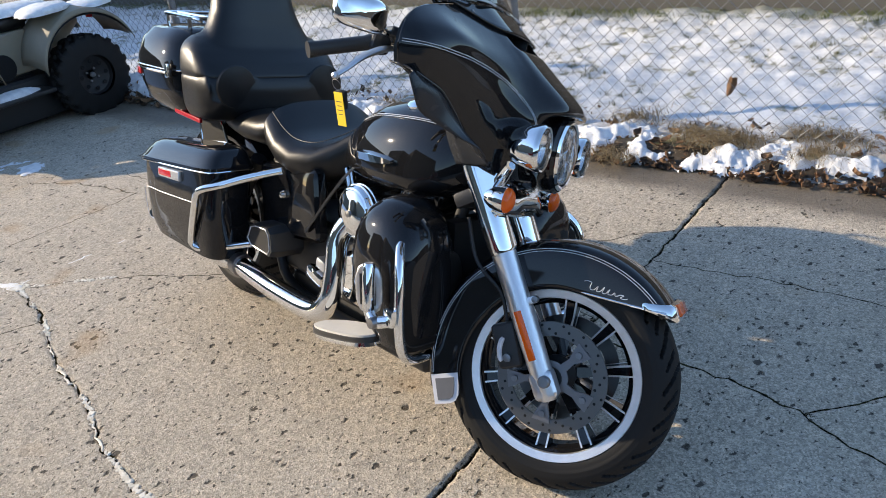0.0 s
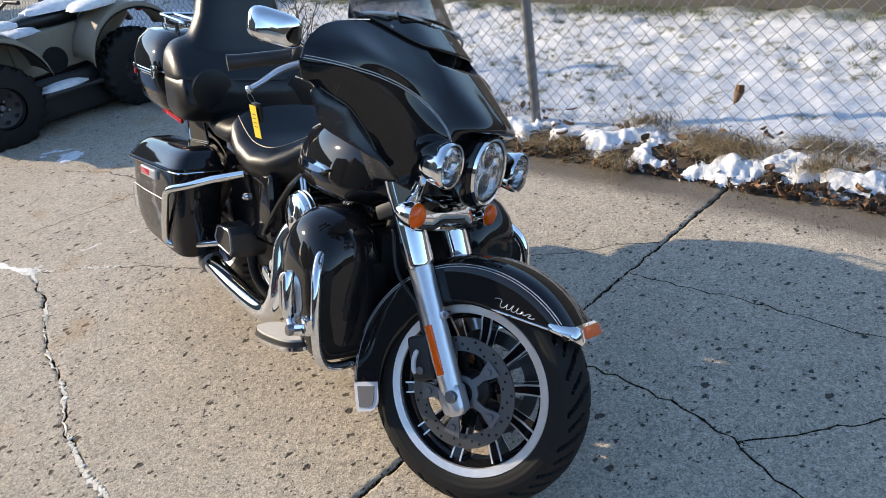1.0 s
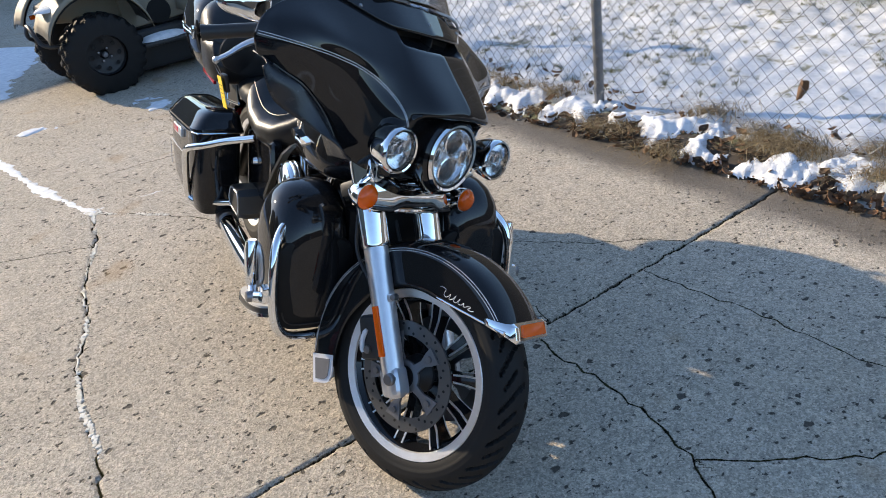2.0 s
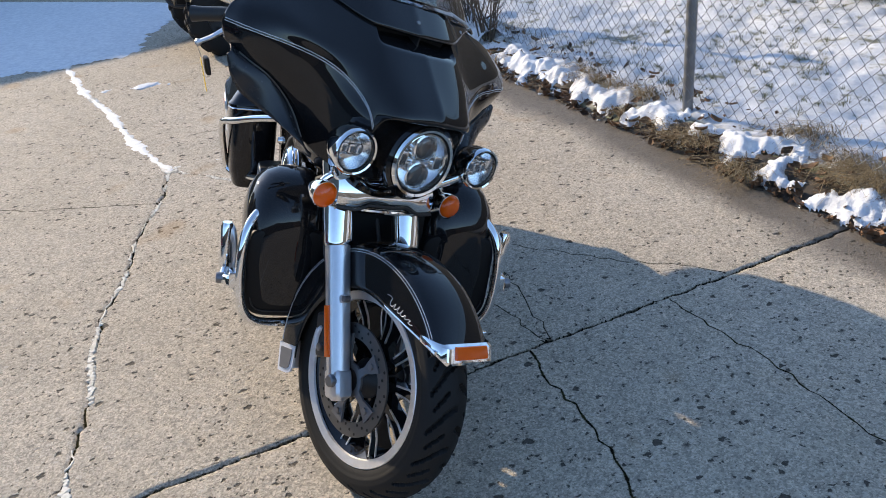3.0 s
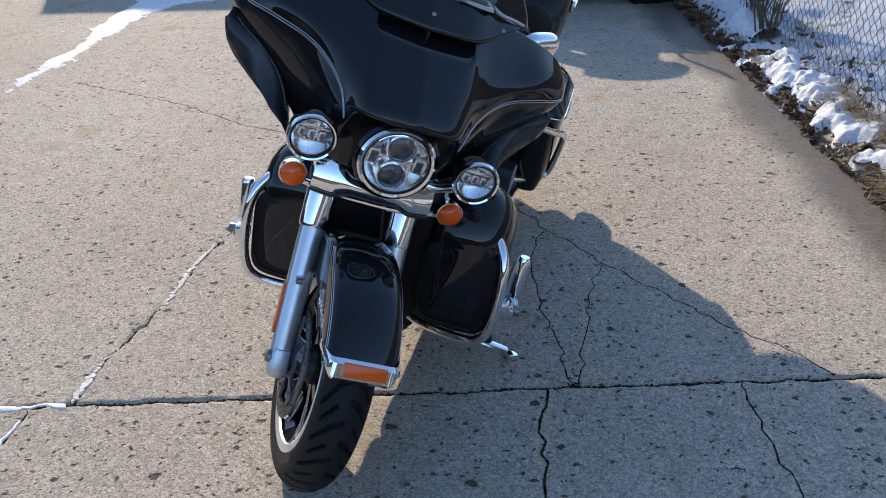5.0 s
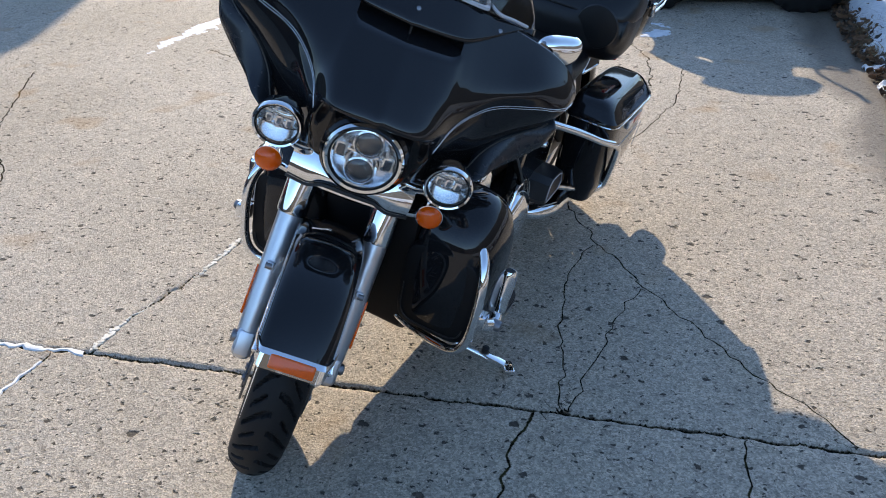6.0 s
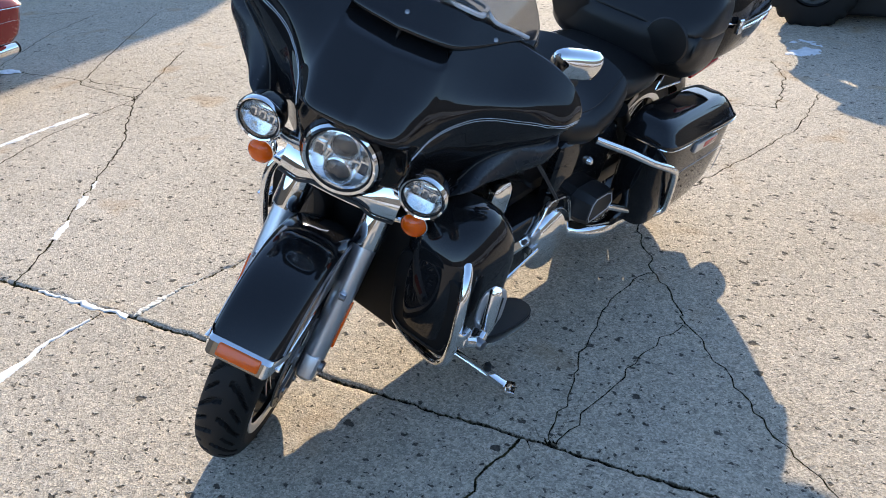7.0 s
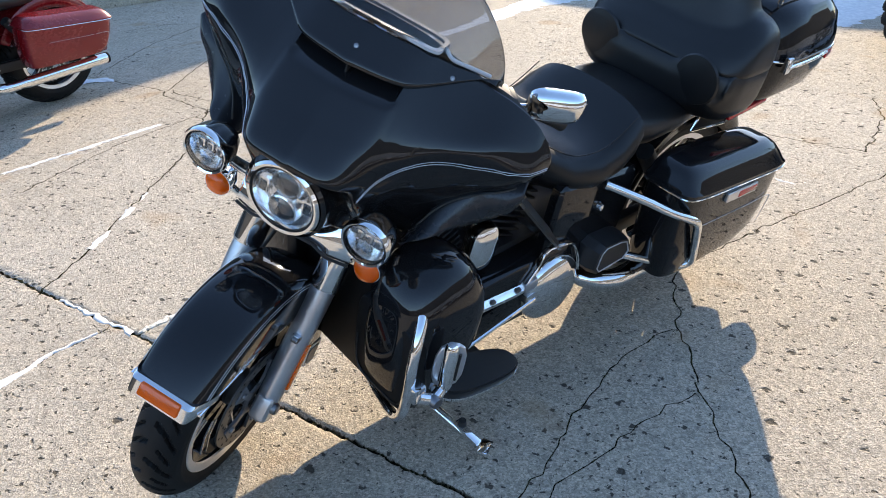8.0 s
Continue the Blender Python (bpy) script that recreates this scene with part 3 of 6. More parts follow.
field = np.minimum(fx - west_edge, east_edge - fx) + 0.45 * (fractal(fx * 4, fy * 4, 81) - 0.5)
tagged(sheet("snow_patch", fx, fy, 0.03 * np.sqrt(np.clip(field, 0, 0.5)) - 0.002 + 0.006 * fractal(fx * 9, fy * 9, 88), field > 0, SNOW), "wide sheet of thin snow lying on the concrete", "snow", kind="stuff")
snow_patch(-3.77, 0.03, 0.20, 0.06, 87, 1.6, 0.22)
snow_patch(-2.50, 5.00, 0.24, 0.10, 83, 2.5, 0.30)
snow_patch(-3.2, 4.5, 0.26, 0.08, 84, 0.5, 0.38)

# ---- motorcycle ----
# Built upright and straight: x ahead from the rear axle, y to its left, z up from the road.
AXLE = Vector((1.625, 0, 0.318))
RAKE = radians(27.0)
LEG = Vector((-0.5, 0, 0.866))


def tone(paint):
    return "red" if paint == REDPAINT else "black"


def tyre_mesh(centre, outer, half, seg=456, tread=19, rows=60):
    """A tyre with slanting grooves cut into its tread."""
    crown = half * 0.98
    mid = outer - crown
    c = Vector(centre)
    ring = []
    for i in range(seg):
        th = 2 * math.pi * i / seg
        row = []
        for j in range(rows + 1):
            f = radians(-122 + 244 * j / rows)
            r, y = mid + crown * math.cos(f), half * math.sin(f) * (1.0 if abs(f) < 1.57 else 0.97)
            a = abs(math.degrees(f))
            if a < 64:
                ph = (th * tread / (2 * math.pi) + (0.5 if f > 0 else 0.0) + 0.75 * (a / 64) ** 1.6) % 1.0
                if (ph < 0.13 and a > 4) or (0.5 < ph < 0.59 and 22 < a < 56):
                    r, y = r - 0.010 * math.cos(f), y - 0.010 * math.sin(f)
            elif 78 < a < 82:
                y *= 0.985
            row.append(c + Vector((r * math.cos(th), y, r * math.sin(th))))
        ring.append(row)
    return grid(ring, closed_u=True)


def wheel(parent, centre, outer, half, rim_r, m, name, discs=(1, -1)):
    c = Vector(centre)
    barrel = turned([(rim_r - 0.006, -half * 0.80), (rim_r - 0.022, -half * 0.55), (rim_r - 0.036, -half * 0.3), (rim_r - 0.036, half * 0.3), (rim_r - 0.022, half * 0.55), (rim_r - 0.006, half * 0.80), (rim_r + 0.003, half * 0.6), (rim_r + 0.003, -half * 0.6)], 72, c, closed=True)
    w = part(name, barrel, GLOSS, parent, "black cast wheel with bright machined rim edge", m=m)
    part("tyre", tyre_mesh(c, outer, half), RUBBER, w, "black rubber road tyre")
    for s in (1, -1):
        lip = turned([(rim_r - 0.021, s * half * 0.79), (rim_r - 0.019, s * half * 0.87), (rim_r + 0.001, s * half * 0.93), (rim_r + 0.004, s * half * 0.86), (rim_r - 0.004, s * half * 0.74)], 96, c, closed=True)
        part("rim_edge", lip, MACHINED, w, "bright machined rim edge")
    hub = turned([(0.0, -0.07), (0.028, -0.07), (0.034, -0.05), (0.05, -0.03), (0.05, 0.03), (0.034, 0.05), (0.028, 0.07), (0.0, 0.07)], 32, c)
    part("hub", hub, SATIN, w)
    r0, r1 = 0.04, rim_r - 0.03
    for k in range(10):
        turn = pose(*c) @ pose(0, 0, 0, 0, 36 * k + 18, 0)
        arm = loft([[Vector((x, y, z)) for y, z in ((-t, -h), (t, -h), (t, h), (-t, h))] for x, t, h in ((r0, 0.022, 0.014), (0.11, 0.018, 0.011), (0.15, 0.020, 0.013), (r1, 0.030, 0.015))])
        spoke = part("spoke", moved(arm, turn), GLOSS, w)
        for q in (-1, 1):
            for s in (-1, 1):
                edge = loft([[Vector((x, s * (t + e), q * h + z)) for e, z in ((-0.002, -0.0022), (0.0015, -0.0022), (0.0015, 0.0022), (-0.002, 0.0022))] for x, t, h in ((0.105, 0.0185, 0.009), (0.15, 0.020, 0.0115), (r1 + 0.012, 0.032, 0.0135))])
                part("bright_edge", moved(edge, turn), MACHINED, spoke)
    for s in discs:
        y = s * 0.074
        disc = turned([(0.104, y - 0.0025), (0.140, y - 0.0025), (0.140, y + 0.0025), (0.104, y + 0.0025)], 80, c, closed=True)
        d = part("brake_disc", disc, DISC, w, "drilled steel brake disc")
        holes = []
        for k in range(45):
            a, r = 2 * math.pi * k / 45, (0.111, 0.121, 0.132)[k % 3]
            holes.append(turned([(0, y + s * 0.0031), (0.0036, y + s * 0.0031), (0.0036, y)], 10, c + Vector((r * math.cos(a), 0, r * math.sin(a)))))
        tagged(part("hole_pattern", join(*holes), HOLE, d), kind="stuff")
        spider = [turned([(0.028, y), (0.043, y), (0.043, y + s * 0.006), (0.028, y + s * 0.006)], 28, c, closed=True)]
        bolts = []
        for k in range(5):
            t = pose(*c) @ pose(0, 0, 0, 0, 72 * k + 20, 0)
            spider.append(moved(loft([[Vector((x, y + s * e, z)) for e, z in ((0.0, -h), (0.007, -h), (0.007, h), (0.0, h))] for x, h in ((0.038, 0.011), (0.068, 0.0085), (0.086, 0.016), (0.112, 0.023))]), t))
            bolts.append(moved(turned([(0, y + s * 0.012), (0.008, y + s * 0.012), (0.009, y + s * 0.006)], 12, (0.093, 0, 0)), t))
        part("disc_carrier", join(*spider), DARKALU, d)
        for bolt in bolts:
            part("carrier_bolt", bolt, STEEL, d)
    return w


def front_fender(bike, paint, m):
    rows, n = [], 70
    a0, a1 = 42.5, 200.0
    for i in range(n + 1):
        a = radians(a0 + (a1 - a0) * i / n)
        ca, sa = math.cos(a), math.sin(a)
        low = 0.222 / max(0.3, sa) if a < radians(84) else 0.223 + 0.02 * max(0.0, (a - radians(150)) / radians(50))
        low = min(low, 0.318)
        prof = [(-0.0832, low), (-0.0836, low * 0.6 + 0.312 * 0.4), (-0.0822, 0.308), (-0.075, 0.324), (-0.058, 0.3335), (-0.031, 0.3385), (0, 0.340)]
        prof += [(-y, r) for y, r in reversed(prof[:-1])]
        rows.append([AXLE + Vector((v[1] * ca, v[0], v[1] * sa)) for v in spline([(y, r, 0) for y, r in prof], 3)])
    f = part("front_fender", grid(rows), paint, bike, tone(paint) + " glossy front fender with silver pinstripes", m=m)
    so = f.modifiers.new("thick", "SOLIDIFY")
    so.thickness, so.offset = 0.003, 0
    for s in (1, -1):
        # two fine lines that follow the crown
        for dr in (0.0, 0.0055):
            line = []
            for i in range(3, n - 2):
                a = radians(a0 + (a1 - a0) * i / n)
                r = 0.3195 - dr
                line.append(AXLE + Vector((r * math.cos(a), s * (0.0800 + dr * 0.42), r * math.sin(a))))
            part("pinstripe", tube(line, 0.0010, 5), STRIPE, f)
        edge = [AXLE + Vector((0.236 - 0.206 * t, s * 0.0842, 0.2225 + 0.004 * t)) for t in [j / 12 for j in range(13)]]
        part("trim_strip", tube(edge, [0.0045] + [0.0032] * 11 + [0.001], 8), CHROME, f, "chrome trim strip")
        # flowing script, drawn as plain strokes
        pen = [(0.0, 0.034), (0.008, 0.040), (0.022, 0.038), (0.020, 0.020), (0.022, 0.008), (0.032, 0.010), (0.042, 0.030), (0.040, 0.008), (0.050, 0.012), (0.060, 0.036), (0.056, 0.010), (0.066, 0.010), (0.076, 0.034), (0.072, 0.010), (0.084, 0.012), (0.090, 0.024), (0.094, 0.010), (0.106, 0.022), (0.116, 0.024), (0.108, 0.010), (0.120, 0.010), (0.128, 0.016)]
        u0 = []
        for x, y in pen:
            q = x if s < 0 else 0.128 - x
            u0.append(AXLE + Vector((0.032 + q * 0.86, s * 0.0848, 0.236 + y * 0.55 - 0.06 * q)))
        part("script", tube(u0, 0.0012, 5, 4, flat=0.7), STRIPE, f, "silver script lettering shape")
    # chrome end with amber marker
    tip = []
    for j in range(29):
        y = -0.089 + 0.178 * j / 28
        e = max(0.0, (abs(y) - 0.066) / 0.023)
        back, thin = 0.060 * e ** 2, 1 - 0.62 * e
        cx, cz = 0.243 - back, 0.2235 + 0.006 * e
        tip.append([AXLE + Vector((cx + dx * thin, y, cz + dz * thin)) for dx, dz in ((0.0, -0.020), (0.020, -0.018), (0.025, -0.008), (0.010, 0.019), (-0.004, 0.023), (-0.014, 0.012))])
    part("fender_tip", loft(tip), CHROME, f, "chrome fender tip")
    part("marker_light", rbox((0.012, 0.098, 0.030), AXLE + Vector((0.2570, 0.002, 0.2325)), 0.005, 3, (0, -34, 0)), AMBER, f, "amber marker lens")
    # mud flap: a bright rounded frame that wraps the fender's end, with dark inserts
    a = radians(203)
    mm = Matrix.Translation(AXLE + Vector((0.320 * math.cos(a), 0, 0.320 * math.sin(a) + 0.010))) @ pose(0, 0, 0, 0, -20, 0)
    part("mud_flap", moved(rbox((0.010, 0.152, 0.078), (0, 0, 0), 0.004, 2), mm), SILVER, f, "silver mud flap frame")
    for s in (1, -1):
        for name, out, y, thick, mat in (("flap_side", 0.0, 0.0842, 0.006, SILVER), ("flap_insert", 0.011, 0.0872, 0.005, GREY)):
            # front lower corner cut back in a curve
            shape = [(out, -0.039 + out), (0.042, -0.039 + out), (0.058 - out * 0.5, -0.033 + out), (0.068 - out, -0.018 + out * 0.4), (0.073 - out, 0.008), (0.075 - out, 0.039 - out), (out, 0.039 - out)]
            plate = loft([[Vector((x - 0.002, s * (y + e), z)) for x, z in shape] for e in (-thick / 2, thick / 2)])
            part(name, moved(plate, mm), mat, f, "grey insert" if mat is GREY else "")
    part("flap_insert", moved(rbox((0.004, 0.118, 0.050), (-0.0055, 0, 0.0), 0.002), mm), GREY, f, "grey insert")
    return f


def lamp(parent, m, centre, r, depth, name, led, tilt=0.0):
    """A round lamp that looks ahead: chrome bucket, bright bowl, lens."""
    c = Vector(centre)
    t = Matrix.Translation(c) @ pose(0, 0, 0, 0, tilt, 0)
    ax = (1, 0, 0)
    bucket = turned([(0.0, -depth), (r * 0.35, -depth * 0.97), (r * 0.7, -depth * 0.8), (r * 0.93, -depth * 0.45), (r, -0.012), (r * 1.03, -0.004), (r * 1.03, 0.004), (r * 0.97, 0.010), (r * 0.90, 0.008), (r * 0.88, -0.002)], 48, axis=ax)
    b = part(name, moved(bucket, t), CHROME, parent, "chrome lamp with clear lens", m=m)
    bowl = turned([(r * 0.88, -0.001), (r * 0.80, -0.018), (r * 0.55, -0.034), (0.0, -0.040)], 40, axis=ax)
    part("reflector", moved(bowl, t), BRIGHT, b)
    if led == "three":
        for y in (-0.36, 0.0, 0.36):
            part("led", moved(rbox((0.020, r * 0.34, r * 0.46), (-0.022, y * r * 1.15, 0), 0.006), t), BRIGHT, b)
            part("led_eye", moved(rbox((0.006, r * 0.16, r * 0.26), (-0.0125, y * r * 1.15, 0), 0.002), t), GREY, b)
        for z in (-1, 1):
            part("led_shelf", moved(rbox((0.016, r * 1.30, r * 0.035), (-0.022, 0, z * r * 0.27), 0.001), t), CHROME, b)
        part("inner_ring", moved(turned([(r * 0.895, 0.002), (r * 0.895, 0.0075), (r * 0.83, 0.005), (r * 0.83, -0.003)], 48, axis=ax), t), HOLE, b)
    else:
        for z in (0.47, -0.47):
            part("projector", moved(turned([(r * 0.44, -0.03), (r * 0.42, -0.008), (r * 0.40, -0.003), (r * 0.36, -0.001), (r * 0.33, -0.006)], 36, (0, 0, z * r * 0.86), ax), t), BRIGHT, b, "bright projector bezel")
            part("projector_lens", moved(turned([(r * 0.33, -0.004), (r * 0.27, 0.001), (r * 0.15, 0.0042), (0, 0.005)], 28, (0, 0, z * r * 0.86), ax), t), LENS_EYE, b)
        for y in (-1, 1):
            port = part("side_port", moved(rbox((0.020, r * 0.30, r * 0.42), (-0.016, y * r * 0.62, 0.0), 0.004, 2), t), CHROME, b)
            part("port_opening", moved(rbox((0.004, r * 0.20, r * 0.30), (-0.0052, y * r * 0.62, 0.0), 0.0015, 1), t), LENS_EYE, port)
            part("cross_bar", moved(rbox((0.014, r * 0.44, r * 0.10), (-0.022, y * r * 0.30, 0.0), 0.003, 2), t), BRIGHT, b)
        part("inner_ring", moved(turned([(r * 0.895, 0.002), (r * 0.895, 0.0075), (r * 0.85, 0.005), (r * 0.85, -0.004)], 48, axis=ax), t), HOLE, b)
        part("lens_ring", moved(turned([(r * 0.855, -0.004), (r * 0.85, 0.004), (r * 0.825, 0.005), (r * 0.815, -0.006)], 48, axis=ax), t), CHROME, b)
    lens = part("lens", moved(turned([(r * 0.89, 0.0065), (r * 0.75, 0.0125), (r * 0.45, 0.0165), (0, 0.018)], 40, axis=ax), t), CLEAR, b, "clear glass lens")
    lens.visible_shadow = False
    q = lens.modifiers.new("thick", "SOLIDIFY")
    q.thickness = 0.002
    return b


def signal(parent, m, centre, s):
    c, ax = Vector(centre), (1, 0, 0)
    b = part("turn_signal", turned([(0, -0.055), (0.014, -0.052), (0.026, -0.035), (0.032, -0.012), (0.033, 0.0), (0.029, 0.001)], 32, c, ax), CHROME, parent, "chrome turn signal with amber lens", m=m)
    part("lens", turned([(0.031, 0.0), (0.029, 0.008), (0.020, 0.016), (0.008, 0.020), (0, 0.0205)], 28, c, ax), AMBER, b, "amber lens")
    return b


# the fairing's skin in rails from its foot to the screen, each from the middle to the wing's tip
FOOT = ((1.450, 0.0, 0.775), (1.440, 0.10, 0.775), (1.400, 0.155, 0.780), (1.350, 0.215, 0.812), (1.310, 0.285, 0.885), (1.275, 0.370, 0.948), (1.230, 0.418, 0.990))
HOLLOW = ((1.490, 0.0, 0.925), (1.482, 0.10, 0.922), (1.474, 0.142, 0.902), (1.394, 0.214, 0.928), (1.342, 0.310, 0.975), (1.290, 0.395, 1.003), (1.230, 0.432, 1.018))
LIP = ((1.552, 0.0, 0.966), (1.532, 0.10, 0.960), (1.448, 0.160, 0.962), (1.380, 0.236, 1.014), (1.341, 0.320, 1.034), (1.294, 0.402, 1.038), (1.232, 0.434, 1.038))
BROW = ((1.462, 0.0, 1.045), (1.448, 0.10, 1.042), (1.405, 0.170, 1.045), (1.364, 0.240, 1.060), (1.318, 0.330, 1.078), (1.270, 0.398, 1.074), (1.232, 0.428, 1.062))
TOP = ((1.292, 0.0, 1.186), (1.282, 0.10, 1.181), (1.266, 0.170, 1.167), (1.250, 0.240, 1.152), (1.234, 0.318, 1.134), (1.228, 0.374, 1.112), (1.231, 0.411, 1.085))
STRIPE_LINE = ((1.240, 0.432, 1.037), (1.284, 0.411, 1.038), (1.318, 0.360, 1.036), (1.349, 0.300, 1.031), (1.376, 0.236, 1.018), (1.410, 0.190, 0.994), (1.447, 0.157, 0.959), (1.480, 0.139, 0.913))
FAIRING = (FOOT, HOLLOW, LIP, BROW, TOP)


def skin_x(y, z):
    """How far ahead the fairing's upper skin lies at a height and a place across."""
    cut = []
    for r in (LIP, BROW, TOP):
        p = spline(r, 8)
        k = next((i for i in range(len(p) - 1) if p[i + 1].y >= abs(y)), len(p) - 2)
        cut.append(p[k].lerp(p[k + 1], (abs(y) - p[k].y) / max(1e-6, p[k + 1].y - p[k].y)))
    p = spline(cut, 24)
    k = next((i for i in range(len(p) - 1) if p[i + 1].z >= z), len(p) - 2)
    return p[k].lerp(p[k + 1], (z - p[k].z) / max(1e-6, p[k + 1].z - p[k].z)).x


def soft_step(a, b, v):
    t = min(1.0, max(0.0, (v - a) / (b - a)))
    return t * t * (3 - 2 * t)


def sunk(p):
    """The scoop under the screen and the slightly proud middle panel below it."""
    y, z = abs(p.y), p.z
    x = p.x
    if p.x > 1.26 and y < 0.2:
        edge = 0.128 + 0.10 * (1.085 - min(z, 1.085))
        x += 0.0035 * (1 - soft_step(edge - 0.012, edge + 0.008, y)) * soft_step(0.985, 1.03, z) * (1 - soft_step(1.085, 1.10, z))
        if z < 1.1205:
            x -= 0.058 * soft_step(1.084, 1.114, z) * (1 - soft_step(0.106, 0.120, y))
    return Vector((x, p.y, z))


def fairing(bike, paint, m):
    rails = [spline(r, 12) for r in FAIRING]
    half = [[sunk(p) for p in row] for row in zip(*[spline([r[i] for r in rails], 36) for i in range(73)])]
    rows = [[Vector((p.x, -p.y, p.z)) for p in reversed(r[1:])] + list(r) for r in half]
    skin = [[q for q in r if q.x > 1.22 and q.y > 0.11] for r in half[44:100]]
    b = part("fairing", grid(rows), paint, bike, tone(paint) + " glossy handlebar fairing with silver pinstripes", m=m)
    so = b.modifiers.new("thick", "SOLIDIFY")
    so.thickness, so.offset = 0.006, -1 if b.data.polygons[0].normal.x > 0 else 1
    part("vent_duct", rbox((0.03, 0.235, 0.034), (1.312, 0, 1.112), 0.006), HOLE, b, "dark air slot under the screen")
    part("vent_bar", rbox((0.04, 0.004, 0.036), (1.350, 0, 1.106), 0.0015), SATIN, b)
    # inner face
    inner = [[Vector((min(p.x - 0.03, 1.28 - 0.05 * (p.y / 0.43) ** 2 - 0.3 * (p.z - 1.0)), p.y * 0.90, p.z)) for p in r] for r in rows[4::6]]
    part("inner_panel", grid(inner), SATIN, b, "matt black inner panel")
    for s in (1, -1):
        for off in (0.0, 0.0055):
            line = []
            for p in spline(STRIPE_LINE, 4):
                near = sorted(((q.y - p.y) ** 2 + (q.z - p.z + off) ** 2 + 1e-7, q.x) for r in skin for q in r)[:3]
                line.append(Vector((sum(x / d for d, x in near) / sum(1 / d for d, x in near) + 0.0024, s * p.y, p.z - off)))
            part("pinstripe", tube(line, 0.0008, 5), STRIPE, b)
        # air deflector under the wing
        outer = spline([(1.414, 0.235, 0.806), (1.400, 0.279, 0.838), (1.358, 0.309, 0.854), (1.322, 0.345, 0.871), (1.288, 0.382, 0.892), (1.279, 0.408, 0.924), (1.264, 0.422, 0.965)], 6)
        inner = spline([(1.382, 0.226, 0.796), (1.361, 0.246, 0.838), (1.340, 0.266, 0.879), (1.323, 0.296, 0.915), (1.308, 0.338, 0.947), (1.281, 0.379, 0.966), (1.250, 0.410, 0.985)], 6)
        d = [[a.lerp(q, w / 6) + Vector((0.014 * math.sin(math.pi * w / 6), 0, 0)) for w in range(7)] for a, q in zip(inner, outer)]
        d = [[r[0].lerp(r[2], -0.9) + Vector((-0.030, 0, 0)), r[0].lerp(r[2], -0.4) + Vector((-0.012, 0, 0))] + r for r in d]
        dd = part("air_deflector", grid([[Vector((v.x, s * v.y, v.z)) for v in r] for r in d]), DEFLECT, b, "dark plastic air deflector under the wing")
        q = dd.modifiers.new("thick", "SOLIDIFY")
        q.thickness = 0.004
        # thin lighter tube stands in for sun caught on this edge
        part("deflector_glint", tube([(v.x + 0.003, s * v.y, v.z) for v in inner[5:34]], 0.0020, 6), GLARE_BLACK, dd, "lighter tube painted as the deflector's sunlit edge")
    # smoked screen
    sc = []
    for j in range(41):
        y = -0.275 + 0.55 * j / 40
        a = abs(y) / 0.275
        foot = Vector((1.300 - 0.085 * a * a + 0.008, y, 1.186 - 0.040 * a * a))
        high = 0.178 * max(0.0, 1 - a ** 2.2) ** 0.72 + 0.008
        sc.append([foot + Vector((-0.60 * t * high - 0.2 * (t * high) ** 2, 0, 0.80 * t * high)) for t in [i / 10 for i in range(11)]])
    w = part("windscreen", grid(sc), SMOKE, bike, "low smoked plastic windscreen", m=m)
    q = w.modifiers.new("thick", "SOLIDIFY")
    q.thickness = 0.004
    w.visible_shadow = True
    # the screen's foot lies over the fairing down to the air slot
    skirt = []
    for j in range(61):
        y = -0.272 + 0.544 * j / 60
        a = abs(y)
        low = 1.1220 + 0.040 * soft_step(0.112, 0.272, a)
        high = 1.186 - 0.040 * (a / 0.275) ** 2 + 0.004
        skirt.append([Vector((skin_x(y, z) + 0.0075, y, z)) for z in [low + (high - low) * k / 8 for k in range(9)]])
    sk = part("screen_foot", grid(skirt), GLOSS, w, "dark glossy foot of the screen")
    q = sk.modifiers.new("thick", "SOLIDIFY")
    q.thickness, q.offset = 0.006, 0
    loop = oval((1.262, 0, 1.192), 0.036, 0.150, 7.0, 48, "z")
    rim = loft([[Vector((1.262 + (p.x - 1.262) * k, p.y * q, p.z + dz - 0.10 * (p.y ** 2))) for p in loop] for k, q, dz in ((1.0, 1.0, -0.006), (0.97, 0.99, 0.0), (0.70, 0.93, 0.0), (0.66, 0.92, -0.006))], caps=False)
    part("dash_rim", rim, RIMGREY, w, "rim of the dash opening, sunlight put into its light grey")
    # light tubes painted as the sunlit edge of the dash
    for s in (1, -1):
        part("dash_edge", tube([(1.262, s * 0.150, 1.190), (1.276, s * 0.175, 1.182), (1.262, s * 0.21, 1.176), (1.240, s * 0.250, 1.166)], 0.004, 8, 4), RIMGREY, w)
    for y in (-0.19, 0.0, 0.19):
        p = Vector((skin_x(y, 1.150) + 0.010, y, 1.150))
        part("screw", turned([(0, 0.004), (0.005, 0.003), (0.006, 0.0)], 12, p, (0.8, 0, 0.6)), STEEL, w)
    return b


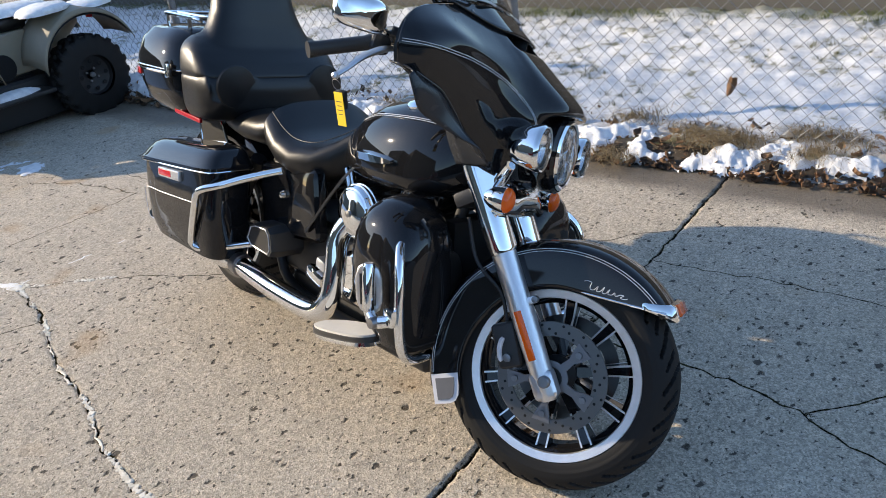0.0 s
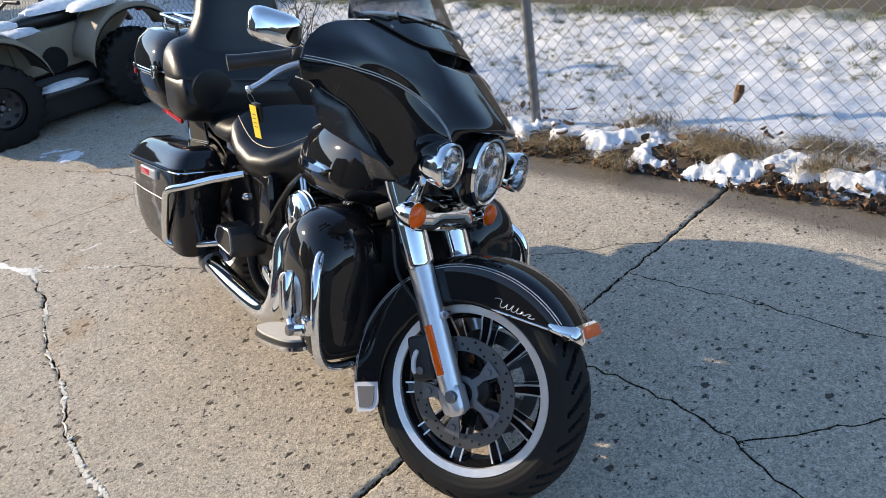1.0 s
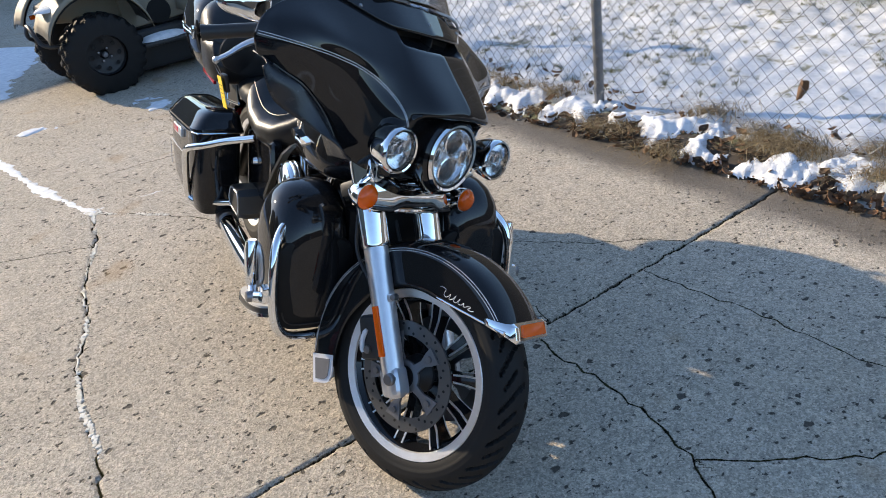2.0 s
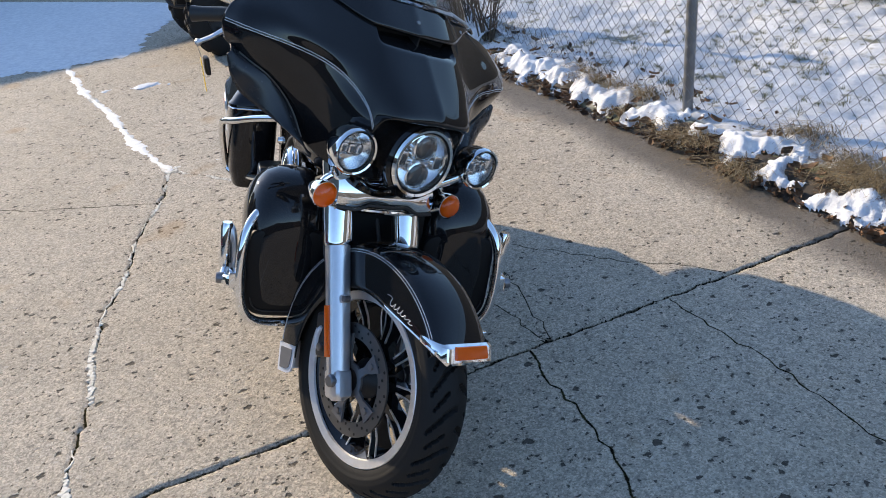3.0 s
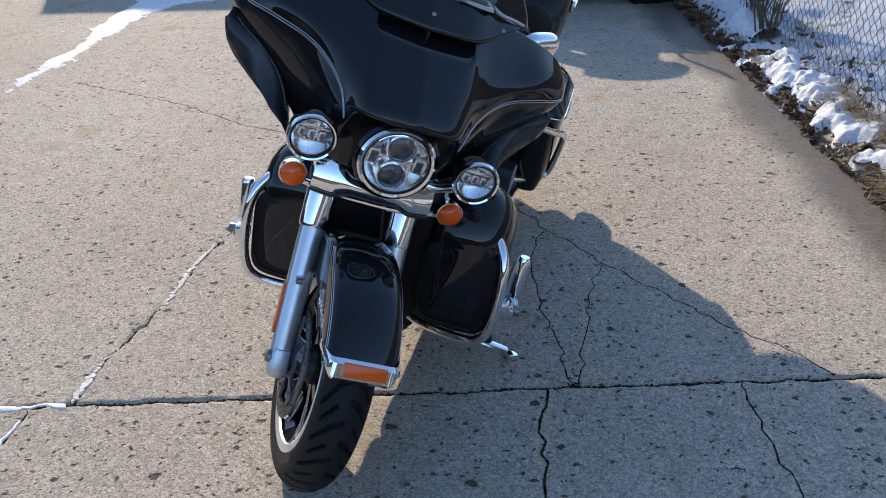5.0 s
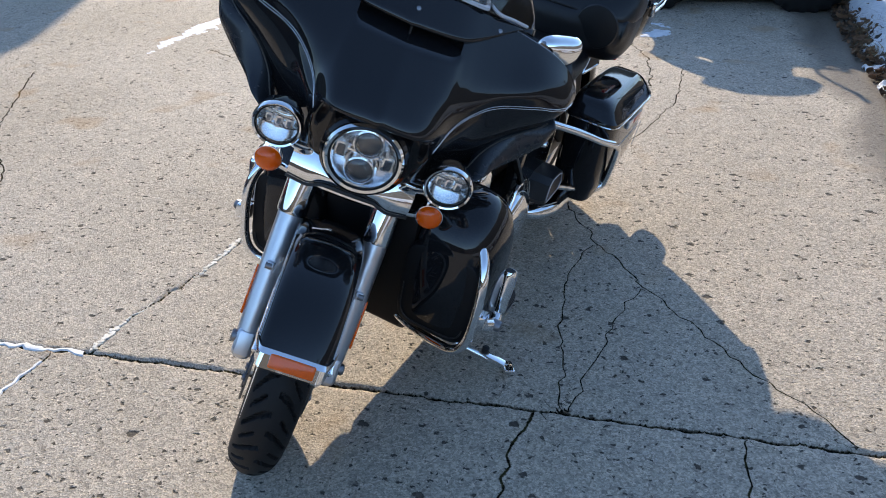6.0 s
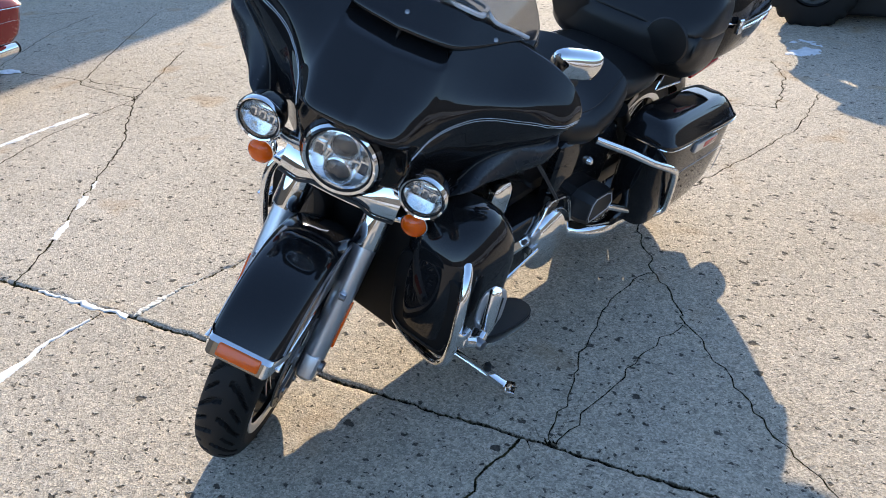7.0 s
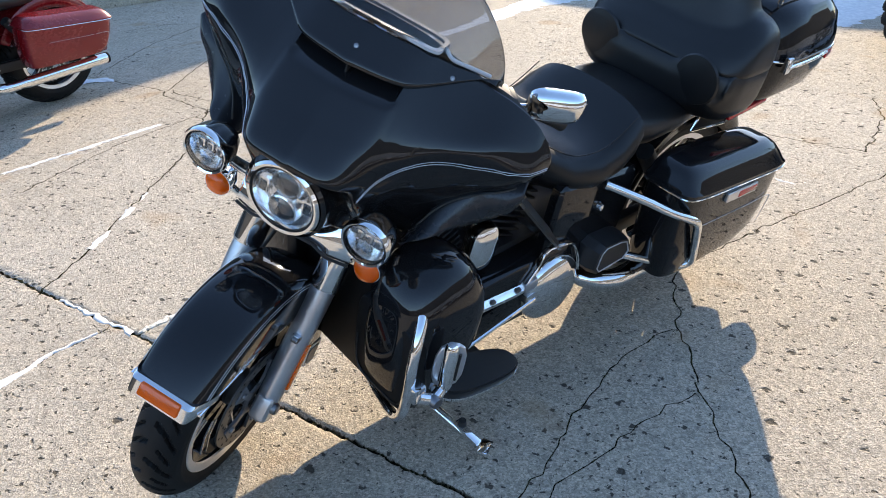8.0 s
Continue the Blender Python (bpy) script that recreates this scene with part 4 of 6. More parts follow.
def controls(bike, m, tag):
    bar = tube([(1.16, -0.16, 1.02), (1.12, -0.235, 1.045), (1.07, -0.29, 1.03), (1.0, -0.37, 0.995)], 0.0125, 12, 6)
    for s in (-1, 1):
        flip = (lambda d: d) if s < 0 else mirror_y
        b = part("handlebar", flip(bar), CHROME, bike, "chrome handlebar end", m=m)
        grip = tube([(1.080, -0.280, 1.034), (1.070, -0.291, 1.030), (1.000, -0.370, 0.995), (0.982, -0.390, 0.986)], [0.021, 0.0175, 0.0175, 0.020], 16)
        part("grip", flip(grip), SATIN, b, "black rubber grip")
        part("switch_box", flip(rbox((0.05, 0.055, 0.045), (1.092, -0.266, 1.036), 0.012, 3, (0, 10, 48))), SATIN, b, "black switch housing")
        part("reservoir", flip(rbox((0.055, 0.075, 0.026), (1.135, -0.262, 1.062), 0.009, 3, (0, 10, 48))), SATIN, b)
        lever = tube([(1.130, -0.258, 1.030), (1.124, -0.300, 1.020), (1.104, -0.346, 0.994), (1.086, -0.378, 0.960), (1.073, -0.398, 0.940)], [0.012, 0.014, 0.012, 0.009, 0.0085], 12, 5, flat=0.6)
        part("lever", flip(lever), ALU, b, "bright metal hand lever")
        part("lever_end", flip(turned([(0, -0.009), (0.007, -0.006), (0.009, 0), (0.007, 0.006), (0, 0.009)], 14, (1.072, -0.400, 0.938))), ALU, b)
        head = []
        for x, k in ((0.030, 0.15), (0.028, 0.55), (0.020, 0.85), (0.006, 1.0), (-0.008, 1.0), (-0.012, 0.93)):
            ring = oval((x, 0, 0), 0.064 * k, 0.039 * k, 3.6, 40)
            head.append([Vector((p.x, p.y, p.z + -0.006 * (p.y / 0.066))) for p in ring])
        place = pose(1.093, -0.373, 1.088, 0, 6, -50 if s < 0 else -30)
        mir = part("mirror", flip(moved(loft(head), place)), CHROME, b, "chrome backed mirror")
        part("mirror_glass", flip(moved(loft([[Vector((-0.0135, p.y * 0.9, p.z * 0.9)) for p in head[-1]], [Vector((-0.0145, p.y * 0.9, p.z * 0.9)) for p in head[-1]]]), place)), CHROME, mir)
        part("mirror_stem", flip(tube([(1.125, -0.265, 1.05), (1.128, -0.300, 1.062), (1.105, -0.350, 1.080)], 0.006, 10, 5)), CHROME, mir)


def front_end(bike, paint, m):
    wheel(bike, AXLE, 0.301, 0.061, 0.216, m, "front_wheel")
    front_fender(bike, paint, m)
    for s in (-1, 1):
        y = s * 0.108
        base = Vector((1.618, y, 0.310))
        leg = tube([base - LEG * 0.045, base - LEG * 0.035, base + LEG * 0.02, base + LEG * 0.10, base + LEG * 0.335], [0.018, 0.025, 0.028, 0.030, 0.031], 24)
        f = part("fork_leg", leg, ALU, bike, "satin grey fork slider", m=m)
        part("axle_boss", rbox((0.062, 0.050, 0.075), base + Vector((0.002, 0, -0.004)), 0.018, 3, (0, -30, 0)), ALU, f)
        part("axle_nut", turned([(0, s * 0.036), (0.012, s * 0.036), (0.015, s * 0.033), (0.0165, s * 0.02), (0.0165, 0)], 18, base + Vector((0.005, 0, 0.008))), STEEL, f)
        part("fork_tab", rbox((0.050, 0.022, 0.020), base + LEG * 0.20 + Vector((0.020, s * 0.004, 0.012)), 0.006, 2, (0, -30, 0)), ALU, f)
        part("tab_bolt", turned([(0, s * 0.016), (0.008, s * 0.015), (0.0085, 0)], 14, base + LEG * 0.20 + Vector((0.038, 0, 0.022))), STEEL, f)
        part("side_reflector", rbox((0.018, 0.006, 0.125), base + LEG * 0.122 + Vector((-0.002, s * 0.0315, 0)), 0.002, 2, (0, -30, 0)), AMBER, f, "amber side reflector")
        top = base + LEG * 0.33
        cover = tube([top, top + LEG * 0.008, top + LEG * 0.20, top + LEG * 0.235], [0.0345, 0.037, 0.037, 0.036], 28)
        part("fork_cover", cover, CHROME, f, "chrome fork tube cover")
        part("caliper", rbox((0.065, 0.048, 0.115), (1.505, s * 0.085, 0.372), 0.014, 3, (0, -24, 0)), SATIN, f, "black brake caliper")
        badge = [Vector((1.516 - 0.026 * math.sin(q), s * 0.1110, 0.368 - 0.042 * math.cos(q))) for q in [0.55 + 0.2 * k for k in range(9)]]
        part("caliper_badge", tube(badge, [0.0045] + [0.0068] * 7 + [0.0045], 8), SILVER, f, "bright curved strip on the caliper")
        part("caliper_pin", turned([(0, s * 0.008), (0.010, s * 0.007), (0.011, 0)], 14, (1.515, s * 0.110, 0.345)), STEEL, f)
        hose = [(1.49, s * 0.09, 0.43), (1.46, s * 0.10, 0.50), (1.38, s * 0.09, 0.56), (1.33, s * 0.07, 0.66)]
        part("brake_hose", tube(hose, 0.005, 8, 6), SATIN, f)
        lampbar = tube([(1.405, s * 0.10, 0.765), (1.425, s * 0.155, 0.775), (1.455, s * 0.198, 0.812)], [0.020, 0.016, 0.013], 14, 5)
        part("lamp_bracket", lampbar, CHROME, f)
        lamp(bike, m, (1.520, s * 0.197, 0.862), 0.054, 0.080, "passing_lamp", "three")
        signal(bike, m, (1.462, s * 0.198, 0.730), s)
        part("signal_stem", tube([(1.43, s * 0.165, 0.775), (1.425, s * 0.185, 0.755), (1.425, s * 0.196, 0.735)], 0.008, 10, 4), CHROME, f)
    # chrome cover across the fork under the headlight: narrow in the middle, wide over the fork tubes
    sec = []
    for j in range(49):
        y = -0.150 + 0.300 * j / 48
        a = abs(y) / 0.150
        wide = min(1.0, max(0.0, (a - 0.35) / 0.35))
        wide = wide * wide * (3 - 2 * wide)
        x = 1.436 - 0.020 * a ** 2
        zt, zb = 0.764 + 0.034 * wide, 0.716 - 0.014 * wide
        row = [(x - 0.05, zt)] + [(x + 0.016 * math.sin(math.pi * k / 8) ** 0.7, zt - (zt - zb) * k / 8) for k in range(9)] + [(x - 0.05, zb)]
        sec.append([Vector((px + 0.577 * (0.76 - pz), y, pz)) for px, pz in row])
    part("fork_shroud", loft(sec), CHROME, bike, "chrome cover between the fork tubes", m=m)
    part("shroud_edge", tube([r[-2] + Vector((0.004, 0, -0.003)) for r in sec], 0.004, 8), SATIN, bike, "dark lower edge of the fork cover", m=m)
    part("signal_bar", tube([(1.425, -0.196, 0.705), (1.436, -0.10, 0.692), (1.440, 0.0, 0.690), (1.436, 0.10, 0.692), (1.425, 0.196, 0.705)], 0.008, 10, 5), CHROME, bike, "thin chrome bar that carries the turn signals", m=m)
    part("steering_head", tube([(1.40, 0, 0.70), (1.22, 0, 1.02)], 0.035, 16), SATIN, bike, m=m)
    part("lower_yoke", rbox((0.10, 0.25, 0.04), (1.345, 0, 0.72), 0.012, 2, (0, -30, 0)), SATIN, bike, m=m)
    lamp(bike, m, (1.524, 0, 0.858), 0.087, 0.10, "headlight", "two")
    ring = turned([(0.091, -0.06), (0.098, -0.05), (0.099, -0.006), (0.092, 0.002)], 56, (1.524, 0, 0.858), (1, 0, 0))
    part("headlight_surround", ring, paint, bike, m=m)


def ring_plan(cx, cy, z, hx, hy, power=4.0, n=36):
    return oval((cx, cy, z), hx, hy, power, n, "z")


def saddlebag(bike, paint, s, low=True):
    flip = mirror_y if s < 0 else (lambda d: d)
    y = 0.283
    def slope(rings):
        return [[Vector((p.x, p.y, p.z + 0.09 * (p.x - 0.10) * min(1.0, max(0.0, (p.z - 0.30) / 0.2)))) for p in r] for r in rings]
    body = loft(slope([ring_plan(cx, y + dy, z, hx, hy, 5.0) for z, cx, dy, hx, hy in ((0.272, 0.148, -0.012, 0.200, 0.060), (0.284, 0.143, -0.008, 0.230, 0.078), (0.34, 0.135, -0.002, 0.255, 0.086), (0.43, 0.131, 0, 0.269, 0.089), (0.562, 0.125, 0, 0.274, 0.090))]))
    b = part("saddlebag", flip(body), paint, bike, tone(paint) + " glossy hard saddlebag", m=Matrix() if low else Matrix.Translation((-0.09, 0, 0.15)) @ Matrix.Diagonal((1.04, 1, 0.76, 1)))
    lid = loft(slope([ring_plan(cx, y + dy, z, hx, hy, pw, 48) for z, cx, dy, hx, hy, pw in ((0.566, 0.125, 0, 0.278, 0.094, 7.0), (0.576, 0.124, 0, 0.278, 0.094, 7.0), (0.584, 0.124, -0.002, 0.272, 0.090, 6.0), (0.606, 0.123, -0.008, 0.260, 0.082, 5.5), (0.624, 0.123, -0.014, 0.246, 0.071, 5.0), (0.633, 0.123, -0.018, 0.232, 0.060, 5.0), (0.638, 0.123, -0.019, 0.214, 0.049, 4.5), (0.639, 0.123, -0.018, 0.16, 0.04, 4.0))]))
    l = part("lid", flip(lid), paint, b)
    seam = slope([ring_plan(0.125, y, 0.564, 0.2785, 0.0945, 7.0, 56)])[0]
    part("lid_trim", flip(tube(seam + [seam[0]], 0.0028, 6)), CHROME, l, "thin chrome line round the lid")
    if low:
        part("reflector", flip(rbox((0.006, 0.085, 0.026), (-0.140, y, 0.480), 0.003)), REDLENS, b, "red reflector")
        sr = part("side_reflector", flip(rbox((0.165, 0.014, 0.034), (0.122, y + 0.0930, 0.536), 0.006, 3, (0, -4, 0))), ALU, b, "bright framed side reflector")
        part("reflector_lens", flip(rbox((0.098, 0.006, 0.022), (0.095, y + 0.0985, 0.5345), 0.003, 2, (0, -4, 0))), REDLENS, sr, "red lens")
    line = [(-0.085, y + 0.0865, 0.345), (-0.105, y + 0.0875, 0.42), (-0.085, y + 0.0895, 0.448), (0.05, y + 0.0905, 0.455), (0.28, y + 0.0895, 0.470)]
    part("pinstripe", flip(tube(line, 0.0010, 5, 6)), STRIPE, b)
    guard = [(0.575, 0.205, 0.620), (0.500, 0.285, 0.590), (0.440, 0.345, 0.560), (0.384, 0.385, 0.538), (0.355, 0.392, 0.515), (0.335, 0.390, 0.47), (0.275, 0.375, 0.350), (0.262, 0.366, 0.322), (0.285, 0.350, 0.308), (0.36, 0.305, 0.325), (0.46, 0.245, 0.355), (0.52, 0.205, 0.37)]
    if low:
        part("bag_guard", flip(tube(guard, 0.0125, 12, 4)), CHROME, bike, "chrome guard rail round the saddlebag")


def exhaust(bike, s, thick=1.0):
    flip = (lambda d: d) if s < 0 else mirror_y
    if s < 0:
        pipe = tube([(1.00, -0.150, 0.60), (0.950, -0.190, 0.560), (0.912, -0.222, 0.49), (0.918, -0.235, 0.39), (0.905, -0.245, 0.30), (0.840, -0.253, 0.248), (0.62, -0.252, 0.243), (0.40, -0.253, 0.262)], [0.024, 0.029, 0.031, 0.032, 0.034, 0.036, 0.036, 0.034], 20, 6)
        h = part("exhaust_pipe", pipe, CHROME, bike, "chrome exhaust header and shield")
        part("clamp", turned([(0.034, -0.02), (0.040, -0.018), (0.040, 0.018), (0.034, 0.02)], 24, (0.385, -0.253, 0.264), (1, 0, -0.06)), STEEL, h)
    else:
        part("exhaust_pipe", tube([(0.40, 0.253, 0.262), (0.46, 0.248, 0.262), (0.52, 0.215, 0.262), (0.56, 0.15, 0.262)], [0.031, 0.031, 0.030, 0.028], 18, 5), CHROME, bike, "chrome crossover pipe")
    muf = tube([(0.40, -0.253, 0.262), (0.34, -0.255, 0.266), (0.30, -0.256, 0.268), (-0.20, -0.270, 0.292), (-0.23, -0.271, 0.293)], [0.030, 0.034 * thick, 0.044 * thick, 0.046 * thick, 0.040 * thick], 26)
    u = part("muffler", flip(muf), CHROME, bike, "chrome muffler")
    part("muffler_end", flip(tube([(-0.222, -0.271, 0.293), (-0.2325, -0.271, 0.2935)], 0.034, 22)), HOLE, u)


def engine(bike, paint):
    e = part("engine_case", rbox((0.42, 0.26, 0.23), (0.90, 0, 0.345), 0.045, 3), SATIN, bike, "black engine with finned cylinders")
    # added block under the engine that shuts out streaks of sunlight
    part("pan_filler", rbox((0.72, 0.22, 0.13), (0.84, 0, 0.195), 0.03, 3), SATIN, e, "black oil pan block added to close light streaks")
    for x, a in ((1.03, 24), (0.84, -24)):
        fins = []
        t = pose(x, 0, 0.46, 0, a, 0)
        for k in range(10):
            fins.append(moved(rbox((0.135, 0.185, 0.007), (0, 0, 0.02 * k), 0.003, 1), t))
        c = part("cylinder", moved(turned([(0.05, -0.02), (0.05, 0.20)], 24, axis=(0, 0, 1)), t), SATIN, e, "black finned cylinder")
        for fin in fins:
            part("fin", fin, SATIN, c)
        part("rocker_cover", moved(rbox((0.15, 0.17, 0.06), (0, 0, 0.225), 0.022, 3), t), GLOSS, c)
        for y in (-0.02, 0.03):
            part("pushrod_tube", tube([(0.945 + (x - 0.945) * 0.4 + y * 0.4, -0.125, 0.40), (x + (0.05 if a > 0 else -0.05) + y * 0.5, -0.105, 0.66)], 0.011, 12), CHROME, c)
    # air cleaner on the right, horn cover on the left
    ac = part("air_cleaner", turned([(0.060, 0.0), (0.076, 0.012), (0.080, 0.030), (0.076, 0.046), (0.062, 0.058), (0.036, 0.066), (0.0, 0.068)], 48, (0.972, -0.165, 0.578), (0, -1, 0)), CHROME, bike, "round chrome air cleaner cover")
    for r, h in ((0.079, 0.022), (0.079, 0.036), (0.070, 0.053)):
        part("cleaner_rib", turned([(r - 0.002, h - 0.003), (r + 0.003, h), (r - 0.002, h + 0.003)], 48, (0.972, -0.165, 0.578), (0, -1, 0)), CHROME, ac)
    part("cleaner_bolt", turned([(0.010, 0.066), (0.010, 0.072), (0.0, 0.074)], 16, (0.972, -0.165, 0.578), (0, -1, 0)), STEEL, ac)
    part("horn_cover", moved(loft([[p + Vector((0, d, 0)) for p in oval((0, 0, 0), a, b, 3.4, 40, "y")] for d, a, b in ((0.0, 0.046, 0.062), (0.018, 0.050, 0.068), (0.036, 0.047, 0.064), (0.044, 0.038, 0.052), (0.047, 0.020, 0.03))]), pose(0.985, 0.135, 0.545, 0, -10, 0)), CHROME, bike, "chrome horn cover")
    part("cam_cover", turned([(0, -0.05), (0.07, -0.05), (0.085, -0.035), (0.09, 0)], 32, (0.93, -0.135, 0.36)), CHROME, e, "chrome round cam cover")
    # primary drive on the left
    prim = []
    for d, g in ((0.125, 0.0), (0.175, 0.0), (0.195, 0.012), (0.200, 0.03)):
        pts = []
        for i in range(48):
            t = 2 * math.pi * i / 48
            c, q = math.cos(t), math.sin(t)
            r = 0.118 if c < 0 else 0.098
            pts.append(Vector(((0.68 if c < 0 else 1.02) + (r - g) * c, d, 0.345 + (r - g) * q)))
        prim.append(pts)
    p = part("primary_cover", loft(prim), GLOSS, bike, "black and chrome primary drive cover")
    part("derby_cover", turned([(0.110, 0.192), (0.108, 0.206), (0.100, 0.217), (0.085, 0.226), (0.055, 0.234), (0.0, 0.238)], 44, (0.715, 0, 0.318)), CHROME, p, "round bright clutch cover")
    part("primary_trim", tube([(0.835, 0.207, 0.385), (0.80, 0.207, 0.43), (0.772, 0.206, 0.474), (0.715, 0.205, 0.470), (0.660, 0.204, 0.452), (0.620, 0.204, 0.39), (0.606, 0.204, 0.34)], 0.009, 10, 5, flat=0.6), CHROME, p, "chrome edge of the cover")
    part("primary_band", loft([[Vector((x, y, z + h)) for y, h in ((0.19, -w), (0.214, -w * 0.7), (0.214, -w * 0.2), (0.182, w * 1.3))] for x, z, w in ((1.10, 0.395, 0.018), (1.0, 0.382, 0.021), (0.88, 0.375, 0.021), (0.825, 0.376, 0.018), (0.80, 0.390, 0.008))]), CHROME, p, "bright chrome band on the cover")
    for x, z in ((0.955, 0.378), (0.86, 0.376), (0.772, 0.474)):
        part("cover_bolt", turned([(0, 0.008), (0.010, 0.007), (0.011, 0)], 14, (x, 0.206, z)), STEEL, p)
    part("shift_rod", tube([(0.80, 0.225, 0.33), (1.15, 0.235, 0.27)], 0.006, 8), CHROME, p)
    part("gearbox", rbox((0.30, 0.24, 0.22), (0.58, 0, 0.36), 0.04, 3), SATIN, e)
    for s in (-1, 1):
        sc = part("side_cover", rbox((0.34, 0.045, 0.235), (0.585, s * 0.172, 0.522), 0.035, 3, (0, -6, 0)), paint, bike, tone(paint) + " side cover")
        part("cover_lock", turned([(0, s * 0.016), (0.010, s * 0.014), (0.014, 0)], 16, (0.566, s * 0.196, 0.54)), CHROME, sc)
        # plastic deflector between tank and side cover
        # its glare in the sun is painted as a lighter black
        part("frame_deflector", loft([[Vector((x + dx, s * (y + dy), z)) for dx, dy in ((-0.026, -0.008), (0.006, 0.026), (0.014, 0.022), (-0.018, -0.014))] for x, y, z in ((0.905, 0.160, 0.690), (0.890, 0.182, 0.660), (0.830, 0.190, 0.590), (0.760, 0.192, 0.510), (0.720, 0.188, 0.470), (0.70, 0.180, 0.450))]), GLARE_BLACK, bike, "black plastic air deflector below the tank, sun glare put into its colour")
        part("peg_block", rbox((0.085, 0.05, 0.045), (0.785, s * 0.200, 0.335), 0.012, 2, (0, 14, 0)), CHROME, bike, "chrome master cylinder")
        part("peg_block_cap", rbox((0.05, 0.045, 0.035), (0.815, s * 0.198, 0.378), 0.010, 2, (0, 14, 0)), ALU, bike)
        fr = tube([(1.28, s * 0.06, 0.72), (1.20, s * 0.11, 0.30), (1.10, s * 0.13, 0.20), (0.55, s * 0.13, 0.20), (0.42, s * 0.12, 0.35), (0.40, s * 0.11, 0.62), (0.80, s * 0.08, 0.68)], 0.018, 12, 5)
        part("frame_tube", fr, SATIN, bike, "black frame tube")
    cover = [(0.435, 0.375), (0.463, 0.428), (0.500, 0.440), (0.580, 0.444), (0.602, 0.425), (0.612, 0.365), (0.595, 0.342), (0.46, 0.350)]
    for s in (-1, 1):
        ring = [Vector((x, s * 0.235, z)) for x, z in cover]
        top = [Vector((0.525 + (x - 0.525) * 0.9, s * 0.262, 0.392 + (z - 0.392) * 0.9)) for x, z in cover]
        box = part("frame_cover", loft([[v + Vector((0, -s * 0.09, 0)) for v in ring], ring, top]), SATIN, bike, "black cover with a thin bright outline")
        line = [Vector((0.525 + (x - 0.525) * 0.78, s * 0.2635, 0.392 + (z - 0.392) * 0.78)) for x, z in cover]
        part("bright_outline", tube(line + [line[0]], 0.002, 6), STRIPE, box)


def tank(bike, paint):
    def sec(x, half, low, mid, high):
        out = []
        for i in range(40):
            c, q = math.cos(2 * math.pi * i / 40), math.sin(2 * math.pi * i / 40)
            y = half * math.copysign(abs(c) ** 0.72, c)
            out.append(Vector((x, y, mid + (high - mid) * abs(q) ** 0.95 if q > 0 else mid - (mid - low) * abs(q) ** 0.7)))
        return out
    FORMS = ((0.765, 0.06, 0.690, 0.708, 0.740), (0.785, 0.108, 0.672, 0.704, 0.778), (0.82, 0.138, 0.658, 0.702, 0.815), (0.88, 0.162, 0.650, 0.704, 0.856), (0.96, 0.180, 0.645, 0.708, 0.890), (1.06, 0.188, 0.645, 0.712, 0.904), (1.16, 0.182, 0.650, 0.718, 0.908), (1.24, 0.155, 0.665, 0.730, 0.897), (1.30, 0.10, 0.70, 0.755, 0.870), (1.33, 0.04, 0.75, 0.78, 0.825))
    t = part("fuel_tank", loft([sec(*a) for a in FORMS]), paint, bike, tone(paint) + " glossy fuel tank")
    part("console", loft([oval((x, 0, z), a, 0.022, 2.6, 24) for x, a, z in ((0.80, 0.02, 0.775), (0.86, 0.045, 0.838), (0.98, 0.05, 0.886), (1.12, 0.05, 0.908), (1.22, 0.035, 0.896), (1.26, 0.01, 0.87))]), GLOSS, t)
    part("fuel_cap", turned([(0.038, 0.0), (0.038, 0.012), (0.030, 0.018), (0, 0.020)], 28, (1.08, -0.075, 0.888), (0, -0.3, 1)), CHROME, t)
    for s in (-1, 1):
        bar = loft([[Vector((x, s * y, z + h)) for h in (-k, k)] + [Vector((x, s * (y + 0.018), z + h)) for h in (k * 0.6, -k * 0.6)] for x, y, z, k in ((0.905, 0.160, 0.735, 0.006), (0.93, 0.166, 0.738, 0.016), (1.0, 0.178, 0.742, 0.017), (1.07, 0.182, 0.746, 0.014), (1.105, 0.180, 0.750, 0.004))])
        em = part("tank_emblem", bar, CHROME, t, "chrome tank emblem with worn dark marks")
        for k in range(8):
            x = 0.925 + 0.019 * k
            part("emblem_bar", rbox((0.009, 0.003, 0.016), (x, s * (0.1835 + 0.10 * (x - 0.925)), 0.738 + 0.06 * (x - 0.925)), 0.001, 1, (0, 0, s * 6)), HOLE, em)
        for k in (0.0, 0.035):
            c, q = math.cos(0.86 + k) ** 0.72, math.sin(0.86 + k) ** 0.95
            line = [Vector((x, s * (half * c + 0.0012), mid + (high - mid) * q + 0.0012)) for x, half, low, mid, high in FORMS[3:8]]
            part("pinstripe", tube(line, 0.0010, 5, 6), STRIPE, t)


